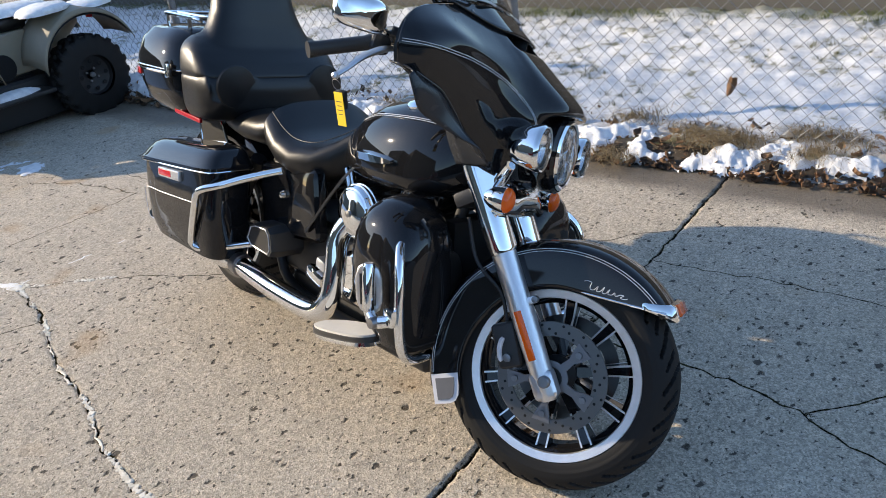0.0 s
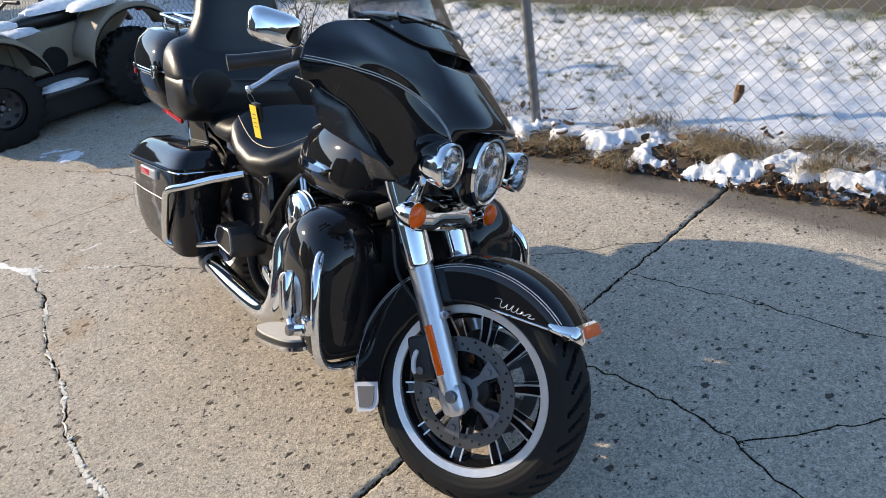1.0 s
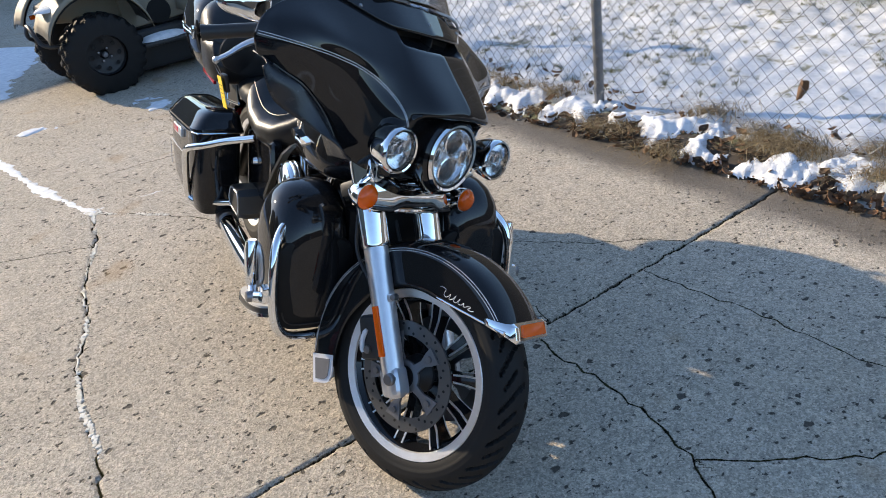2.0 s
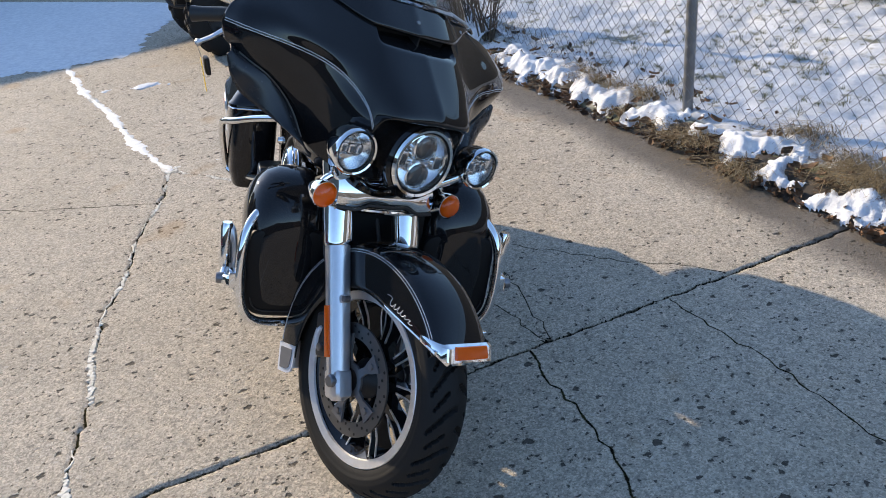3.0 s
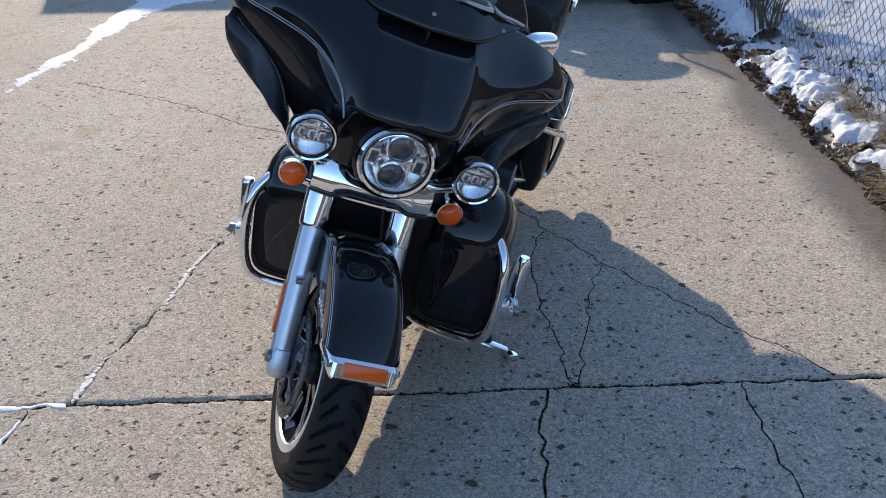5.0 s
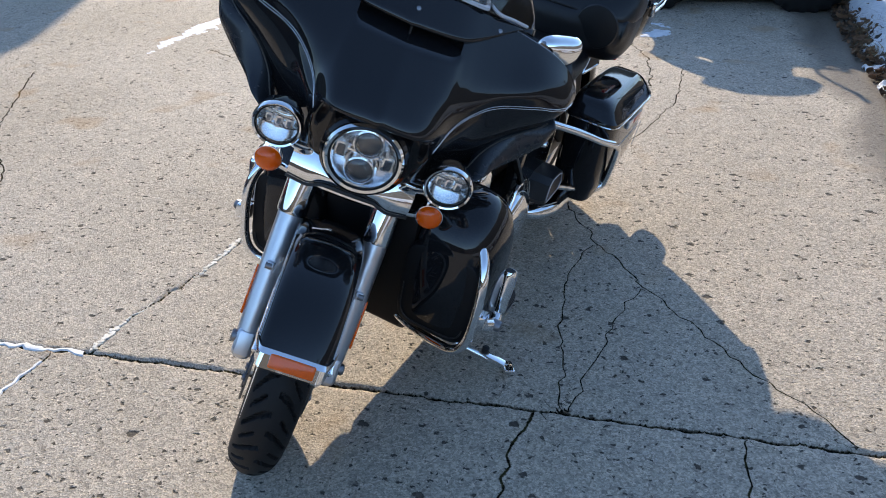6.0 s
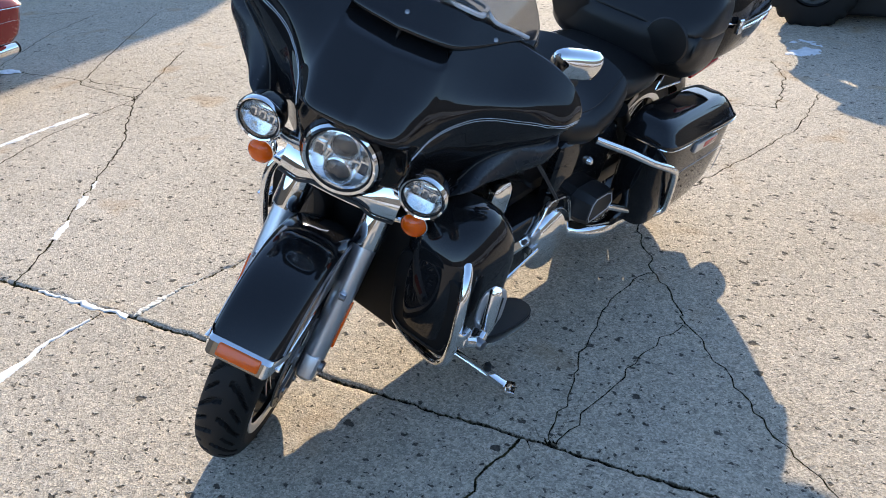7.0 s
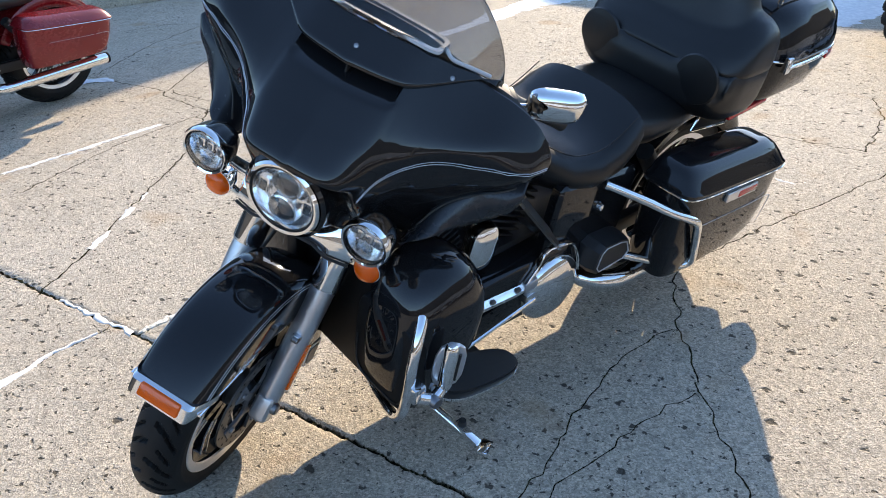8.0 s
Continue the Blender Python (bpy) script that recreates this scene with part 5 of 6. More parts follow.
def seat(bike):
    def sec(x, half, low, high, dip=0.0, n=34):
        out = []
        for i in range(n):
            t = 2 * math.pi * i / n
            c, q = math.cos(t), math.sin(t)
            y = half * math.copysign(abs(c) ** 0.80, c)
            zz = (low + high) / 2 + (high - low) / 2 * math.copysign(abs(q) ** 0.88, q)
            if q > 0:
                zz -= dip * max(0.0, 1 - (y / half) ** 2)
            out.append(Vector((x, y, zz)))
        return out
    rider = [sec(*a) for a in ((0.965, 0.025, 0.780, 0.835), (0.92, 0.048, 0.740, 0.850), (0.86, 0.074, 0.690, 0.832), (0.81, 0.108, 0.655, 0.803), (0.76, 0.155, 0.615, 0.768, 0.012), (0.70, 0.195, 0.588, 0.742, 0.022), (0.62, 0.218, 0.582, 0.742, 0.028), (0.54, 0.222, 0.600, 0.770, 0.020), (0.49, 0.216, 0.625, 0.803, 0.010), (0.455, 0.203, 0.65, 0.818), (0.44, 0.18, 0.68, 0.80))]
    s = part("seat", loft(rider), VINYL, bike, "black vinyl rider and passenger seat")
    pill = [sec(*a) for a in ((0.485, 0.165, 0.680, 0.750), (0.455, 0.190, 0.655, 0.803), (0.39, 0.196, 0.645, 0.788, 0.006), (0.24, 0.186, 0.645, 0.775, 0.010), (0.12, 0.160, 0.655, 0.770, 0.006), (0.08, 0.14, 0.67, 0.76))]
    part("passenger_seat", loft(pill), VINYL, s)
    for sd in (-1, 1):
        seam = [(0.48, sd * 0.186, 0.792), (0.55, sd * 0.188, 0.752), (0.62, sd * 0.184, 0.728), (0.70, sd * 0.165, 0.729), (0.77, sd * 0.120, 0.760), (0.82, sd * 0.085, 0.792), (0.90, sd * 0.042, 0.834)]
        part("seat_seam", tube(seam, 0.0016, 6, 5), VINYL, s)


def luggage(bike, paint):
    base = loft([ring_plan(cx, 0, z, hx, hy, 4.0, 48) for z, cx, hx, hy in ((0.700, -0.13, 0.15, 0.19), (0.712, -0.16, 0.175, 0.235), (0.745, -0.19, 0.198, 0.262), (0.80, -0.207, 0.212, 0.276), (0.862, -0.215, 0.216, 0.284))])
    b = part("luggage_trunk", base, paint, bike, tone(paint) + " glossy top box with backrest")
    lid = loft([ring_plan(cx, 0, z, hx, hy, pw, 48) for z, cx, hx, hy, pw in ((0.866, -0.215, 0.218, 0.287, 4.0), (0.90, -0.217, 0.216, 0.284, 4.0), (0.96, -0.22, 0.205, 0.266, 3.8), (1.0, -0.225, 0.172, 0.232, 3.5), (1.012, -0.23, 0.12, 0.18, 3.0))])
    part("lid", lid, paint, b)
    seam = ring_plan(-0.215, 0, 0.864, 0.2195, 0.288, 4.0, 48)
    part("lid_trim", tube(seam + [seam[0]], 0.003, 6), CHROME, b, "thin chrome line round the lid")
    arms = []
    for s in (-1, 1):
        part("trunk_lamp", rbox((0.085, 0.012, 0.040), (-0.345, s * 0.264, 0.838), 0.006, 2, (0, 0, s * 10)), CHROME, b, "clear and red corner lamp")
        part("trunk_lamp_lens", rbox((0.05, 0.006, 0.026), (-0.350, s * 0.2725, 0.836), 0.003, 2, (0, 0, s * 10)), REDLENS, b, "red lamp lens")
        part("trunk_latch", rbox((0.030, 0.018, 0.050), (-0.065, s * 0.287, 0.862), 0.006), CHROME, b, "chrome latch")
        part("latch_bar", tube([(-0.065, s * 0.293, 0.855), (-0.20, s * 0.293, 0.853), (-0.31, s * 0.282, 0.852)], 0.006, 8, 4), CHROME, b)
        part("red_strip", rbox((0.20, 0.012, 0.016), (-0.02, s * 0.236, 0.708), 0.004, 2, (0, 3, 0)), REDLENS, b, "red reflector strip")
        st = part("trunk_stay", loft([[Vector((x, s * y, z)) for y in (0.146, 0.152)] + [Vector((x2, s * y, z2)) for y in (0.152, 0.146)] for x, z, x2, z2 in ((-0.110, 0.715, 0.045, 0.735), (-0.082, 0.600, 0.110, 0.625))]), MATT, bike, "black top box stay with bright edges")
        for a, q in (((-0.112, 0.715), (-0.082, 0.600)), ((0.047, 0.735), (0.112, 0.625)), ((-0.082, 0.600), (0.112, 0.625))):
            part("stay_edge", tube([(a[0], s * 0.151, a[1]), (q[0], s * 0.151, q[1])], 0.005, 8), CHROME, st)
        # round padded speaker pod at the end of each arm
        pod = turned([(0.05, 0.08), (0.094, 0.12), (0.095, 0.185), (0.090, 0.214), (0.078, 0.232), (0.04, 0.238), (0, 0.239)], 40, (0, s * 0.178, 0.838), (1, 0, 0))
        arms.append(pod)
        part("speaker_grille", turned([(0.074, 0.228), (0.070, 0.2345), (0.04, 0.2405), (0, 0.2425)], 36, (0, s * 0.178, 0.838), (1, 0, 0)), VINYL, b, "black speaker grille")
    arms.append(loft([ring_plan(cx, 0, z, hx, hy, pw, 48) for z, cx, hx, hy, pw in ((0.712, 0.075, 0.11, 0.225, 4.0), (0.722, 0.085, 0.135, 0.258, 3.6), (0.76, 0.095, 0.150, 0.276, 3.6), (0.83, 0.094, 0.149, 0.283, 3.6), (0.856, 0.088, 0.144, 0.284, 3.6), (0.870, 0.086, 0.138, 0.279, 3.6))]))
    upper = loft([ring_plan(cx, 0, z, hx, hy, pw, 48) for z, cx, hx, hy, pw in ((0.856, 0.086, 0.138, 0.279, 3.6), (0.868, 0.086, 0.142, 0.285, 3.6), (0.91, 0.070, 0.125, 0.283, 3.6), (0.945, 0.050, 0.104, 0.276, 3.6), (0.972, 0.036, 0.084, 0.260, 3.4), (0.992, 0.028, 0.06, 0.235, 3.2), (1.004, 0.024, 0.035, 0.20, 3.0))])
    pad = loft([[Vector((x + 0.075 * math.copysign(abs(math.sin(t)) ** 0.7, math.sin(t)) * th, hw * math.copysign(abs(math.cos(t)) ** 0.6, math.cos(t)), z)) for t in [2 * math.pi * i / 40 for i in range(40)]] for z, x, hw, th in ((0.80, 0.105, 0.20, 0.8), (0.86, 0.10, 0.225, 1.0), (0.93, 0.075, 0.222, 1.05), (0.98, 0.055, 0.210, 1.05), (1.03, 0.040, 0.182, 1.0), (1.08, 0.030, 0.160, 0.95), (1.13, 0.018, 0.150, 0.9), (1.19, 0.005, 0.138, 0.8), (1.225, 0.0, 0.115, 0.55), (1.235, -0.002, 0.08, 0.2))])
    for name, data, label in (("wrap_cushion", join(*arms), "black padded arms with speaker pods"), ("backrest", join(upper, pad), "black padded backrest")):
        c = part(name, data, VINYL, b, label)
        rm = c.modifiers.new("one_body", "REMESH")
        rm.mode, rm.voxel_size, rm.use_smooth_shade = "VOXEL", 0.008, True
        sm = c.modifiers.new("soft", "SMOOTH")
        sm.factor, sm.iterations = 0.5, 14
    rack = [[(-0.02, -0.17, 1.035), (-0.05, -0.19, 1.045), (-0.32, -0.17, 1.05), (-0.385, -0.12, 1.05), (-0.40, 0, 1.05), (-0.385, 0.12, 1.05), (-0.32, 0.17, 1.05), (-0.05, 0.19, 1.045), (-0.02, 0.17, 1.035)], [(-0.07, -0.10, 1.044), (-0.38, -0.10, 1.05)], [(-0.07, 0.10, 1.044), (-0.38, 0.10, 1.05)], [(-0.06, -0.185, 1.046), (-0.06, 0.185, 1.046)]]
    rk = part("luggage_rack", tube(rack[0], 0.007, 10, 5), CHROME, bike, "chrome luggage rack")
    for r in rack[1:]:
        part("rack_bar", tube(r, 0.006, 8), CHROME, rk)
    for x, y in ((-0.10, 0.186), (-0.10, -0.186), (-0.33, 0.160), (-0.33, -0.160)):
        part("rack_foot", tube([(x, y * 0.97, 0.985), (x, y, 1.045)], 0.008, 8), CHROME, rk)


def lowers(bike, paint):
    for s in (-1, 1):
        flip = mirror_y if s < 0 else (lambda d: d)
        shell = loft([ring_plan(cx, cy, 0.296 + (z - 0.296) * 0.96, hx, hy, pw, 40) for z, cx, cy, hx, hy, pw in ((0.296, 1.293, 0.230, 0.035, 0.075, 3.0), (0.306, 1.283, 0.230, 0.060, 0.092, 3.4), (0.36, 1.258, 0.233, 0.092, 0.104, 3.6), (0.46, 1.233, 0.235, 0.118, 0.109, 3.6), (0.54, 1.223, 0.235, 0.127, 0.110, 3.2), (0.59, 1.222, 0.234, 0.122, 0.107, 2.9), (0.632, 1.220, 0.231, 0.108, 0.100, 2.6), (0.664, 1.216, 0.227, 0.085, 0.086, 2.4), (0.686, 1.212, 0.223, 0.056, 0.064, 2.2), (0.697, 1.209, 0.221, 0.026, 0.034, 2.0))])
        b = part("leg_shield", flip(shell), paint, bike, tone(paint) + " glossy leg shield with storage box")
        face = oval((1.345, 0.232, 0.432), 0.106, 0.128, 5.0, 40)
        front = loft([[Vector((p.x + d + 0.06 * (0.432 - p.z) * 0.4, 0.232 + (p.y - 0.232) * k, 0.432 + (p.z - 0.432) * k)) for p in face] for d, k in ((-0.05, 1.0), (-0.012, 1.0), (-0.003, 0.97), (0.0, 0.92))])
        part("storage_door", flip(front), MATT, b, "matt black storage door")
        part("door_edge", flip(tube([Vector((p.x + 0.001 + 0.06 * (0.432 - p.z) * 0.4, 0.232 + (p.y - 0.232) * 0.86, 0.432 + (p.z - 0.432) * 0.86)) for p in face[20:39]], 0.002, 6)), SATIN, b)
        rail = tube([(1.300, 0.292, 0.596), (1.308, 0.314, 0.584), (1.334, 0.336, 0.552), (1.352, 0.347, 0.50), (1.358, 0.350, 0.42), (1.360, 0.342, 0.345), (1.356, 0.318, 0.304), (1.343, 0.27, 0.285), (1.32, 0.18, 0.278), (1.29, 0.10, 0.278)], 0.0130, 14, 5)
        g = part("engine_guard", flip(rail), CHROME, bike, "chrome engine guard bar")
        part("peg_clamp", flip(rbox((0.036, 0.036, 0.046), (1.345, 0.360, 0.420), 0.008)), CHROME, g)
        part("peg_arm", flip(tube([(1.345, 0.372, 0.412), (1.315, 0.388, 0.404), (1.285, 0.384, 0.418)], [0.016, 0.015, 0.013], 12, 4)), CHROME, g)
        part("peg_bolt", flip(turned([(0, 0.022), (0.013, 0.021), (0.015, 0.015), (0.015, 0)], 18, (1.318, 0.388, 0.405))), STEEL, g)
        part("foot_peg", flip(tube([(1.283, 0.384, 0.412), (1.281, 0.386, 0.43), (1.274, 0.384, 0.535), (1.273, 0.384, 0.545)], [0.012, 0.016, 0.017, 0.012], 16)), CHROME, g, "chrome highway peg folded up")
        part("peg_pad", flip(moved(loft([ring_plan(0, 0, z, 0.037 * k, 0.007, 3.0, 28) for z, k in ((-0.062, 0.45), (-0.055, 0.75), (-0.03, 0.98), (0.0, 1.0), (0.03, 0.98), (0.055, 0.75), (0.062, 0.45))]), pose(1.268, 0.376, 0.475, 0, -4, -28))), ALU, g, "flat oval peg pad")
        for q in (-0.018, 0.018):
            part("peg_rib", flip(moved(tube([(q, 0.009, -0.040), (q, 0.009, 0.040)], 0.0035, 8), pose(1.268, 0.376, 0.475, 0, -4, -28))), SATIN, g)
        board = []
        for i in range(30):
            t = 2 * math.pi * i / 30
            c, q = math.cos(t), math.sin(t)
            board.append((1.115 + 0.152 * math.copysign(abs(c) ** 0.75, c), 0.315 + 0.062 * math.copysign(abs(q) ** 0.7, q) * (1 + 0.15 * c)))
        tip = pose(1.085, 0.300, 0.275, 0, -13, 0)
        fb = part("floorboard", flip(moved(loft([[Vector((x - 1.115, y - 0.315, z)) for x, y in board] for z in (-0.016, -0.006)]), tip)), CHROME, bike, "chrome edged rider floorboard")
        part("floorboard_rubber", flip(moved(loft([[Vector(((x - 1.115) * 0.985, (y - 0.315) * 0.96, z)) for x, y in board] for z in (-0.006, 0.008)]), tip)), SATIN, fb, "black rubber edge")
        part("floorboard_pad", flip(moved(loft([[Vector(((x - 1.115) * 0.95, (y - 0.315) * 0.9, z)) for x, y in board] for z in (0.002, 0.014)]), tip)), PALE if s < 0 else SATIN, fb, "pale tread pad" if s < 0 else "black rubber tread pad")
        part("board_bracket", flip(moved(rbox((0.20, 0.10, 0.02), (0, -0.08, -0.022), 0.006), tip)), SATIN, fb)
    # oil cooler enlarged to close slits of light between the leg shields
    part("radiator", rbox((0.05, 0.27, 0.375), (1.285, 0, 0.4335), 0.012), MATT, bike, "black oil cooler")
    # side stand, down
    st = part("side_stand", tube([(1.19, 0.150, 0.190), (1.185, 0.20, 0.178), (1.155, 0.355, 0.146), (1.140, 0.405, 0.132)], [0.016, 0.012, 0.011, 0.012], 12, 4), CHROME, bike, "chrome side stand swung down")
    part("stand_foot", rbox((0.030, 0.062, 0.012), (1.128, 0.418, 0.124), 0.004, 2, (14, 0, -62)), CHROME, st)
    part("stand_knuckle", rbox((0.024, 0.085, 0.020), (1.150, 0.368, 0.146), 0.006, 2, (-10, 0, 8)), CHROME, st)
    part("stand_stop", turned([(0, 0.018), (0.010, 0.016), (0.012, 0)], 14, (1.148, 0.345, 0.158), (0, 0, 1)), SATIN, st, "black rubber stop")
    part("brake_pedal", tube([(1.14, -0.23, 0.30), (1.24, -0.26, 0.32), (1.27, -0.30, 0.33)], 0.009, 10, 4), CHROME, bike)


def rear_end(bike, paint):
    wheel(bike, (0, 0, 0.318), 0.322, 0.082, 0.218, Matrix(), "rear_wheel", (-1,))
    rows = []
    for i in range(40):
        a = radians(-8 + 165 * i / 39)
        rows.append([Vector((-(r * math.cos(a)) * 1.0, y, 0.318 + r * math.sin(a))) for y, r in ((-0.105, 0.29), (-0.11, 0.335), (-0.095, 0.362), (-0.05, 0.376), (0, 0.380), (0.05, 0.376), (0.095, 0.362), (0.11, 0.335), (0.105, 0.29))])
    f = part("rear_fender", grid(rows), paint, bike, tone(paint) + " glossy rear fender")
    so = f.modifiers.new("thick", "SOLIDIFY")
    so.thickness = 0.003
    part("tail_lamp", rbox((0.06, 0.12, 0.05), (-0.345, 0, 0.50), 0.015), REDLENS, f, "red tail lamp")
    for s in (-1, 1):
        part("shock", tube([(0.10, s * 0.13, 0.36), (0.30, s * 0.13, 0.60)], 0.028, 14), SATIN, bike)
        part("swing_arm", rbox((0.50, 0.035, 0.06), (0.22, s * 0.115, 0.33), 0.012), SATIN, bike)


def motorcycle(place, paint, label, steer, top_box):
    bike = tagged(new("motorcycle"), label, "motorcycle")
    bike.matrix_basis = place
    turn = Matrix.Rotation(radians(steer), 4, Vector((-math.sin(RAKE), 0, math.cos(RAKE))))
    pivot = Vector((1.40, 0, 0.70))
    m = Matrix.Translation(pivot) @ turn @ Matrix.Translation(-pivot)
    if steer > 20:
        hub = place.inverted() @ Vector((0.2505, 1.7415, 0.280))
        m = Matrix.Translation(hub) @ turn @ Matrix.Translation(-AXLE)
    front_end(bike, paint, m)
    fairing(bike, paint, m)
    controls(bike, m, top_box)
    tank(bike, paint)
    seat(bike)
    for s in (-1, 1):
        saddlebag(bike, paint, s, top_box)
        exhaust(bike, s, 1.0 if top_box else 0.75)
    engine(bike, paint)
    lowers(bike, paint)
    rear_end(bike, paint)
    if top_box:
        luggage(bike, paint)
    return bike, m


BIKE = pose(-0.788, 2.97, 0, -14.3, 0, -51.7)
main_bike, FORK = motorcycle(BIKE, GLOSS, "black touring motorcycle with chrome fittings leaning on its side stand", 26.6, True)

# ---- fence, border plants, walls ----
def fence():
    top = tagged(new("chain_link_fence"), "galvanised chain-link fence with round steel posts", "fence")
    def at(s, z, off=0.0):
        x, y = strip_place(s, 0.24 + off)
        return Vector((x, y, z))
    for s in (-8.9, -5.85, -2.85, 0.196, 3.07, 6.1, 9.1):
        part("post", tube([at(s, -0.05, 0.03), at(s, 1.3, 0.03)], 0.026, 14), GALV, top)
    part("tension_wire", tube([at(-8.9, 1.30, 0.0), at(9.4, 1.30, 0.0)], 0.002, 6), GALV, top)
    vs, fs = [], []
    wide, high = 0.072, 0.072
    k = int(1.2 / high * 2)
    for i in range(int(18.3 / wide)):
        for lo, hi in ((0.0, 0.52), (1.0, 0.48)):
            pts = [at(-8.9 + (i + (hi if j % 2 else lo)) * wide, 0.11 + j * high / 2, (0.002 if lo else -0.002)) for j in range(k + 1)]
            v, f = tube(pts, 0.0019, 4, caps=False)
            o = len(vs)
            vs += v
            fs += [[q + o for q in face] for face in f]
    tagged(part("wire_mesh", (vs, fs), GALV, top, "woven diamond wire mesh"), kind="stuff")


fence()


def blades(name, spots, label, material=STRAW, tall=0.09):
    """Clumps of dry grass."""
    r, vs, fs = random.Random(7), [], []
    for x, y, z, size, count in spots:
        for _ in range(count):
            a, lean, h = r.uniform(0, 6.28), r.uniform(0.5, 1.4), tall * size * r.uniform(0.4, 1.1)
            if size > 1.05:
                a, lean = math.atan2(-INTO[1], -INTO[0]) + r.gauss(0, 0.7), r.uniform(1.0, 1.9)
            bx, by, wd = x + r.gauss(0, 0.03 * size), y + r.gauss(0, 0.03 * size), r.uniform(0.001, 0.0022)
            cx, cy = math.cos(a), math.sin(a)
            o = len(vs)
            for t in (0, 0.35, 0.7, 1.0):
                reach, up = h * lean * t * t, h * (t - 0.45 * lean * t * t)
                w = wd * (1 - 0.85 * t)
                vs += [(bx + cx * reach - cy * w, by + cy * reach + cx * w, z + up), (bx + cx * reach + cy * w, by + cy * reach - cx * w, z + up)]
            fs += [[o + 2 * k, o + 2 * k + 1, o + 2 * k + 3, o + 2 * k + 2] for k in range(3)]
    return tagged(part(name, (vs, fs), material, smooth=False), label, "grass", kind="stuff")


rr = random.Random(3)
spots = []
for _ in range(150):
    s, w = rr.uniform(-3.2, 5.5), rr.uniform(0.0, 0.30)
    if fractal(np.array(s * 2.2), np.array(w * 2.2), 90, 3) > 0.44:
        x, y = strip_place(s, w)
        if snow_cover(x, y) > 0.0:
            continue
        spots.append((x, y, 0.04 + 0.1 * w, rr.uniform(0.6, 1.5), rr.randint(14, 45)))
for s0, w0, wide, count in ((-0.88, 0.27, 0.12, 34), (-0.50, -0.01, 0.06, 12), (-1.32, 0.40, 0.10, 16), (-0.07, 0.05, 0.06, 12), (0.70, 0.24, 0.18, 24), (1.27, 0.26, 0.15, 18), (-0.45, 0.42, 0.08, 10), (-1.78, 0.36, 0.14, 16), (-2.2, 0.10, 0.15, 20), (-1.36, 0.15, 0.07, 14), (2.3, 0.3, 0.3, 20)):
    for _ in range(count):
        w = max(-0.03, w0 + rr.gauss(0, 0.45 * wide))
        x, y = strip_place(s0 + rr.gauss(0, wide), w)
        if snow_cover(x, y) > 0.03:
            continue
        spots.append((x, y, 0.03 + 0.035 * min(1, max(0, w / 0.12)), rr.uniform(1.1, 1.9), rr.randint(22, 40)))
blades("dry_grass", spots, "matted tufts of dry straw-coloured grass at the lawn border")
spots = []
for _ in range(1100):
    s, w = rr.uniform(-3.0, 7.5), rr.uniform(0.35, 2.5)
    if fractal(np.array(s * 1.3 + 9), np.array(w * 1.3), 93, 3) > 0.5:
        x, y = strip_place(s, w)
        spots.append((x, y, 0.05 + 0.02 * w, rr.uniform(0.3, 0.6), rr.randint(10, 30)))
GREEN = foliage("green_grass", (0.05, 0.06, 0.02), (0.20, 0.19, 0.09))
blades("lawn_grass", spots, "short green and straw grass poking through the snow", GREEN)
spots = []
for _ in range(700):
    x, y = strip_place(rr.uniform(-3.5, 9.0), rr.uniform(2.5, 2.74))
    spots.append((x, y, 0.09, rr.uniform(0.6, 1.3), 16))
blades("lawn_grass", spots, "green grass along the foot of the wall", foliage("fresh_grass", (0.05, 0.07, 0.02), (0.17, 0.20, 0.07)))


def leaves():
    r, vs, fs = random.Random(11), [], []
    for _ in range(5200):
        s, w = r.uniform(-3.2, 7.0), abs(r.gauss(0, 0.13)) - 0.06
        if r.random() < 0.08:
            w = r.uniform(0.2, 0.5)
        x, y = strip_place(s, w)
        if snow_cover(x, y) > 0.01 and r.random() < 0.9:
            continue
        z = 0.010 + 0.05 * min(1, max(0, w / 0.12)) + r.uniform(0, 0.03) * min(1, max(0, (w + 0.06) / 0.06))
        size = r.uniform(0.004, 0.012) if r.random() < 0.7 else r.uniform(0.014, 0.036)
        m = pose(x, y, z, r.gauss(0, 24), r.gauss(0, 24), r.uniform(0, 360))
        curl = r.uniform(0.3, 1.2)
        o = len(vs)
        for u, half in ((-1, 0.03), (-0.55, 0.45), (0, 0.6), (0.5, 0.4), (1, 0.03)):
            for q in (-1, 0, 1):
                vs.append(tuple(m @ Vector((u * size, q * half * size * r.uniform(0.75, 1.2), size * curl * (q * q * 0.5 + u * u * 0.3)))))
        fs += [[o + 3 * i + j, o + 3 * i + j + 1, o + 3 * i + j + 4, o + 3 * i + j + 3] for i in range(4) for j in range(2)]
    tagged(part("leaf_litter", (vs, fs), LEAF, smooth=False), "curled brown dead leaves scattered along the lawn border", "leaves", kind="stuff")


leaves()


def fence_leaf(x, y, z):
    rows = []
    for k in range(8):
        t = k / 7
        half = 0.022 * math.sin(math.pi * min(1, 0.12 + t * 0.88)) ** 0.7
        rows.append([Vector((q * half, 0.014 * q * q + 0.01 * math.sin(5 * t) + 0.004 * (k % 2), 0.05 - 0.10 * t + 0.008 * abs(q) * (k % 2))) for q in (-1, -0.5, 0, 0.5, 1)])
    ob = part("dead_leaf", grid(rows), LEAF)
    ob.matrix_basis = pose(x, y, z, 8, 14, -39)
    so = ob.modifiers.new("thick", "SOLIDIFY")
    so.thickness = 0.001
    tagged(ob, "curled brown dead leaf caught in the fence wire", "leaf")


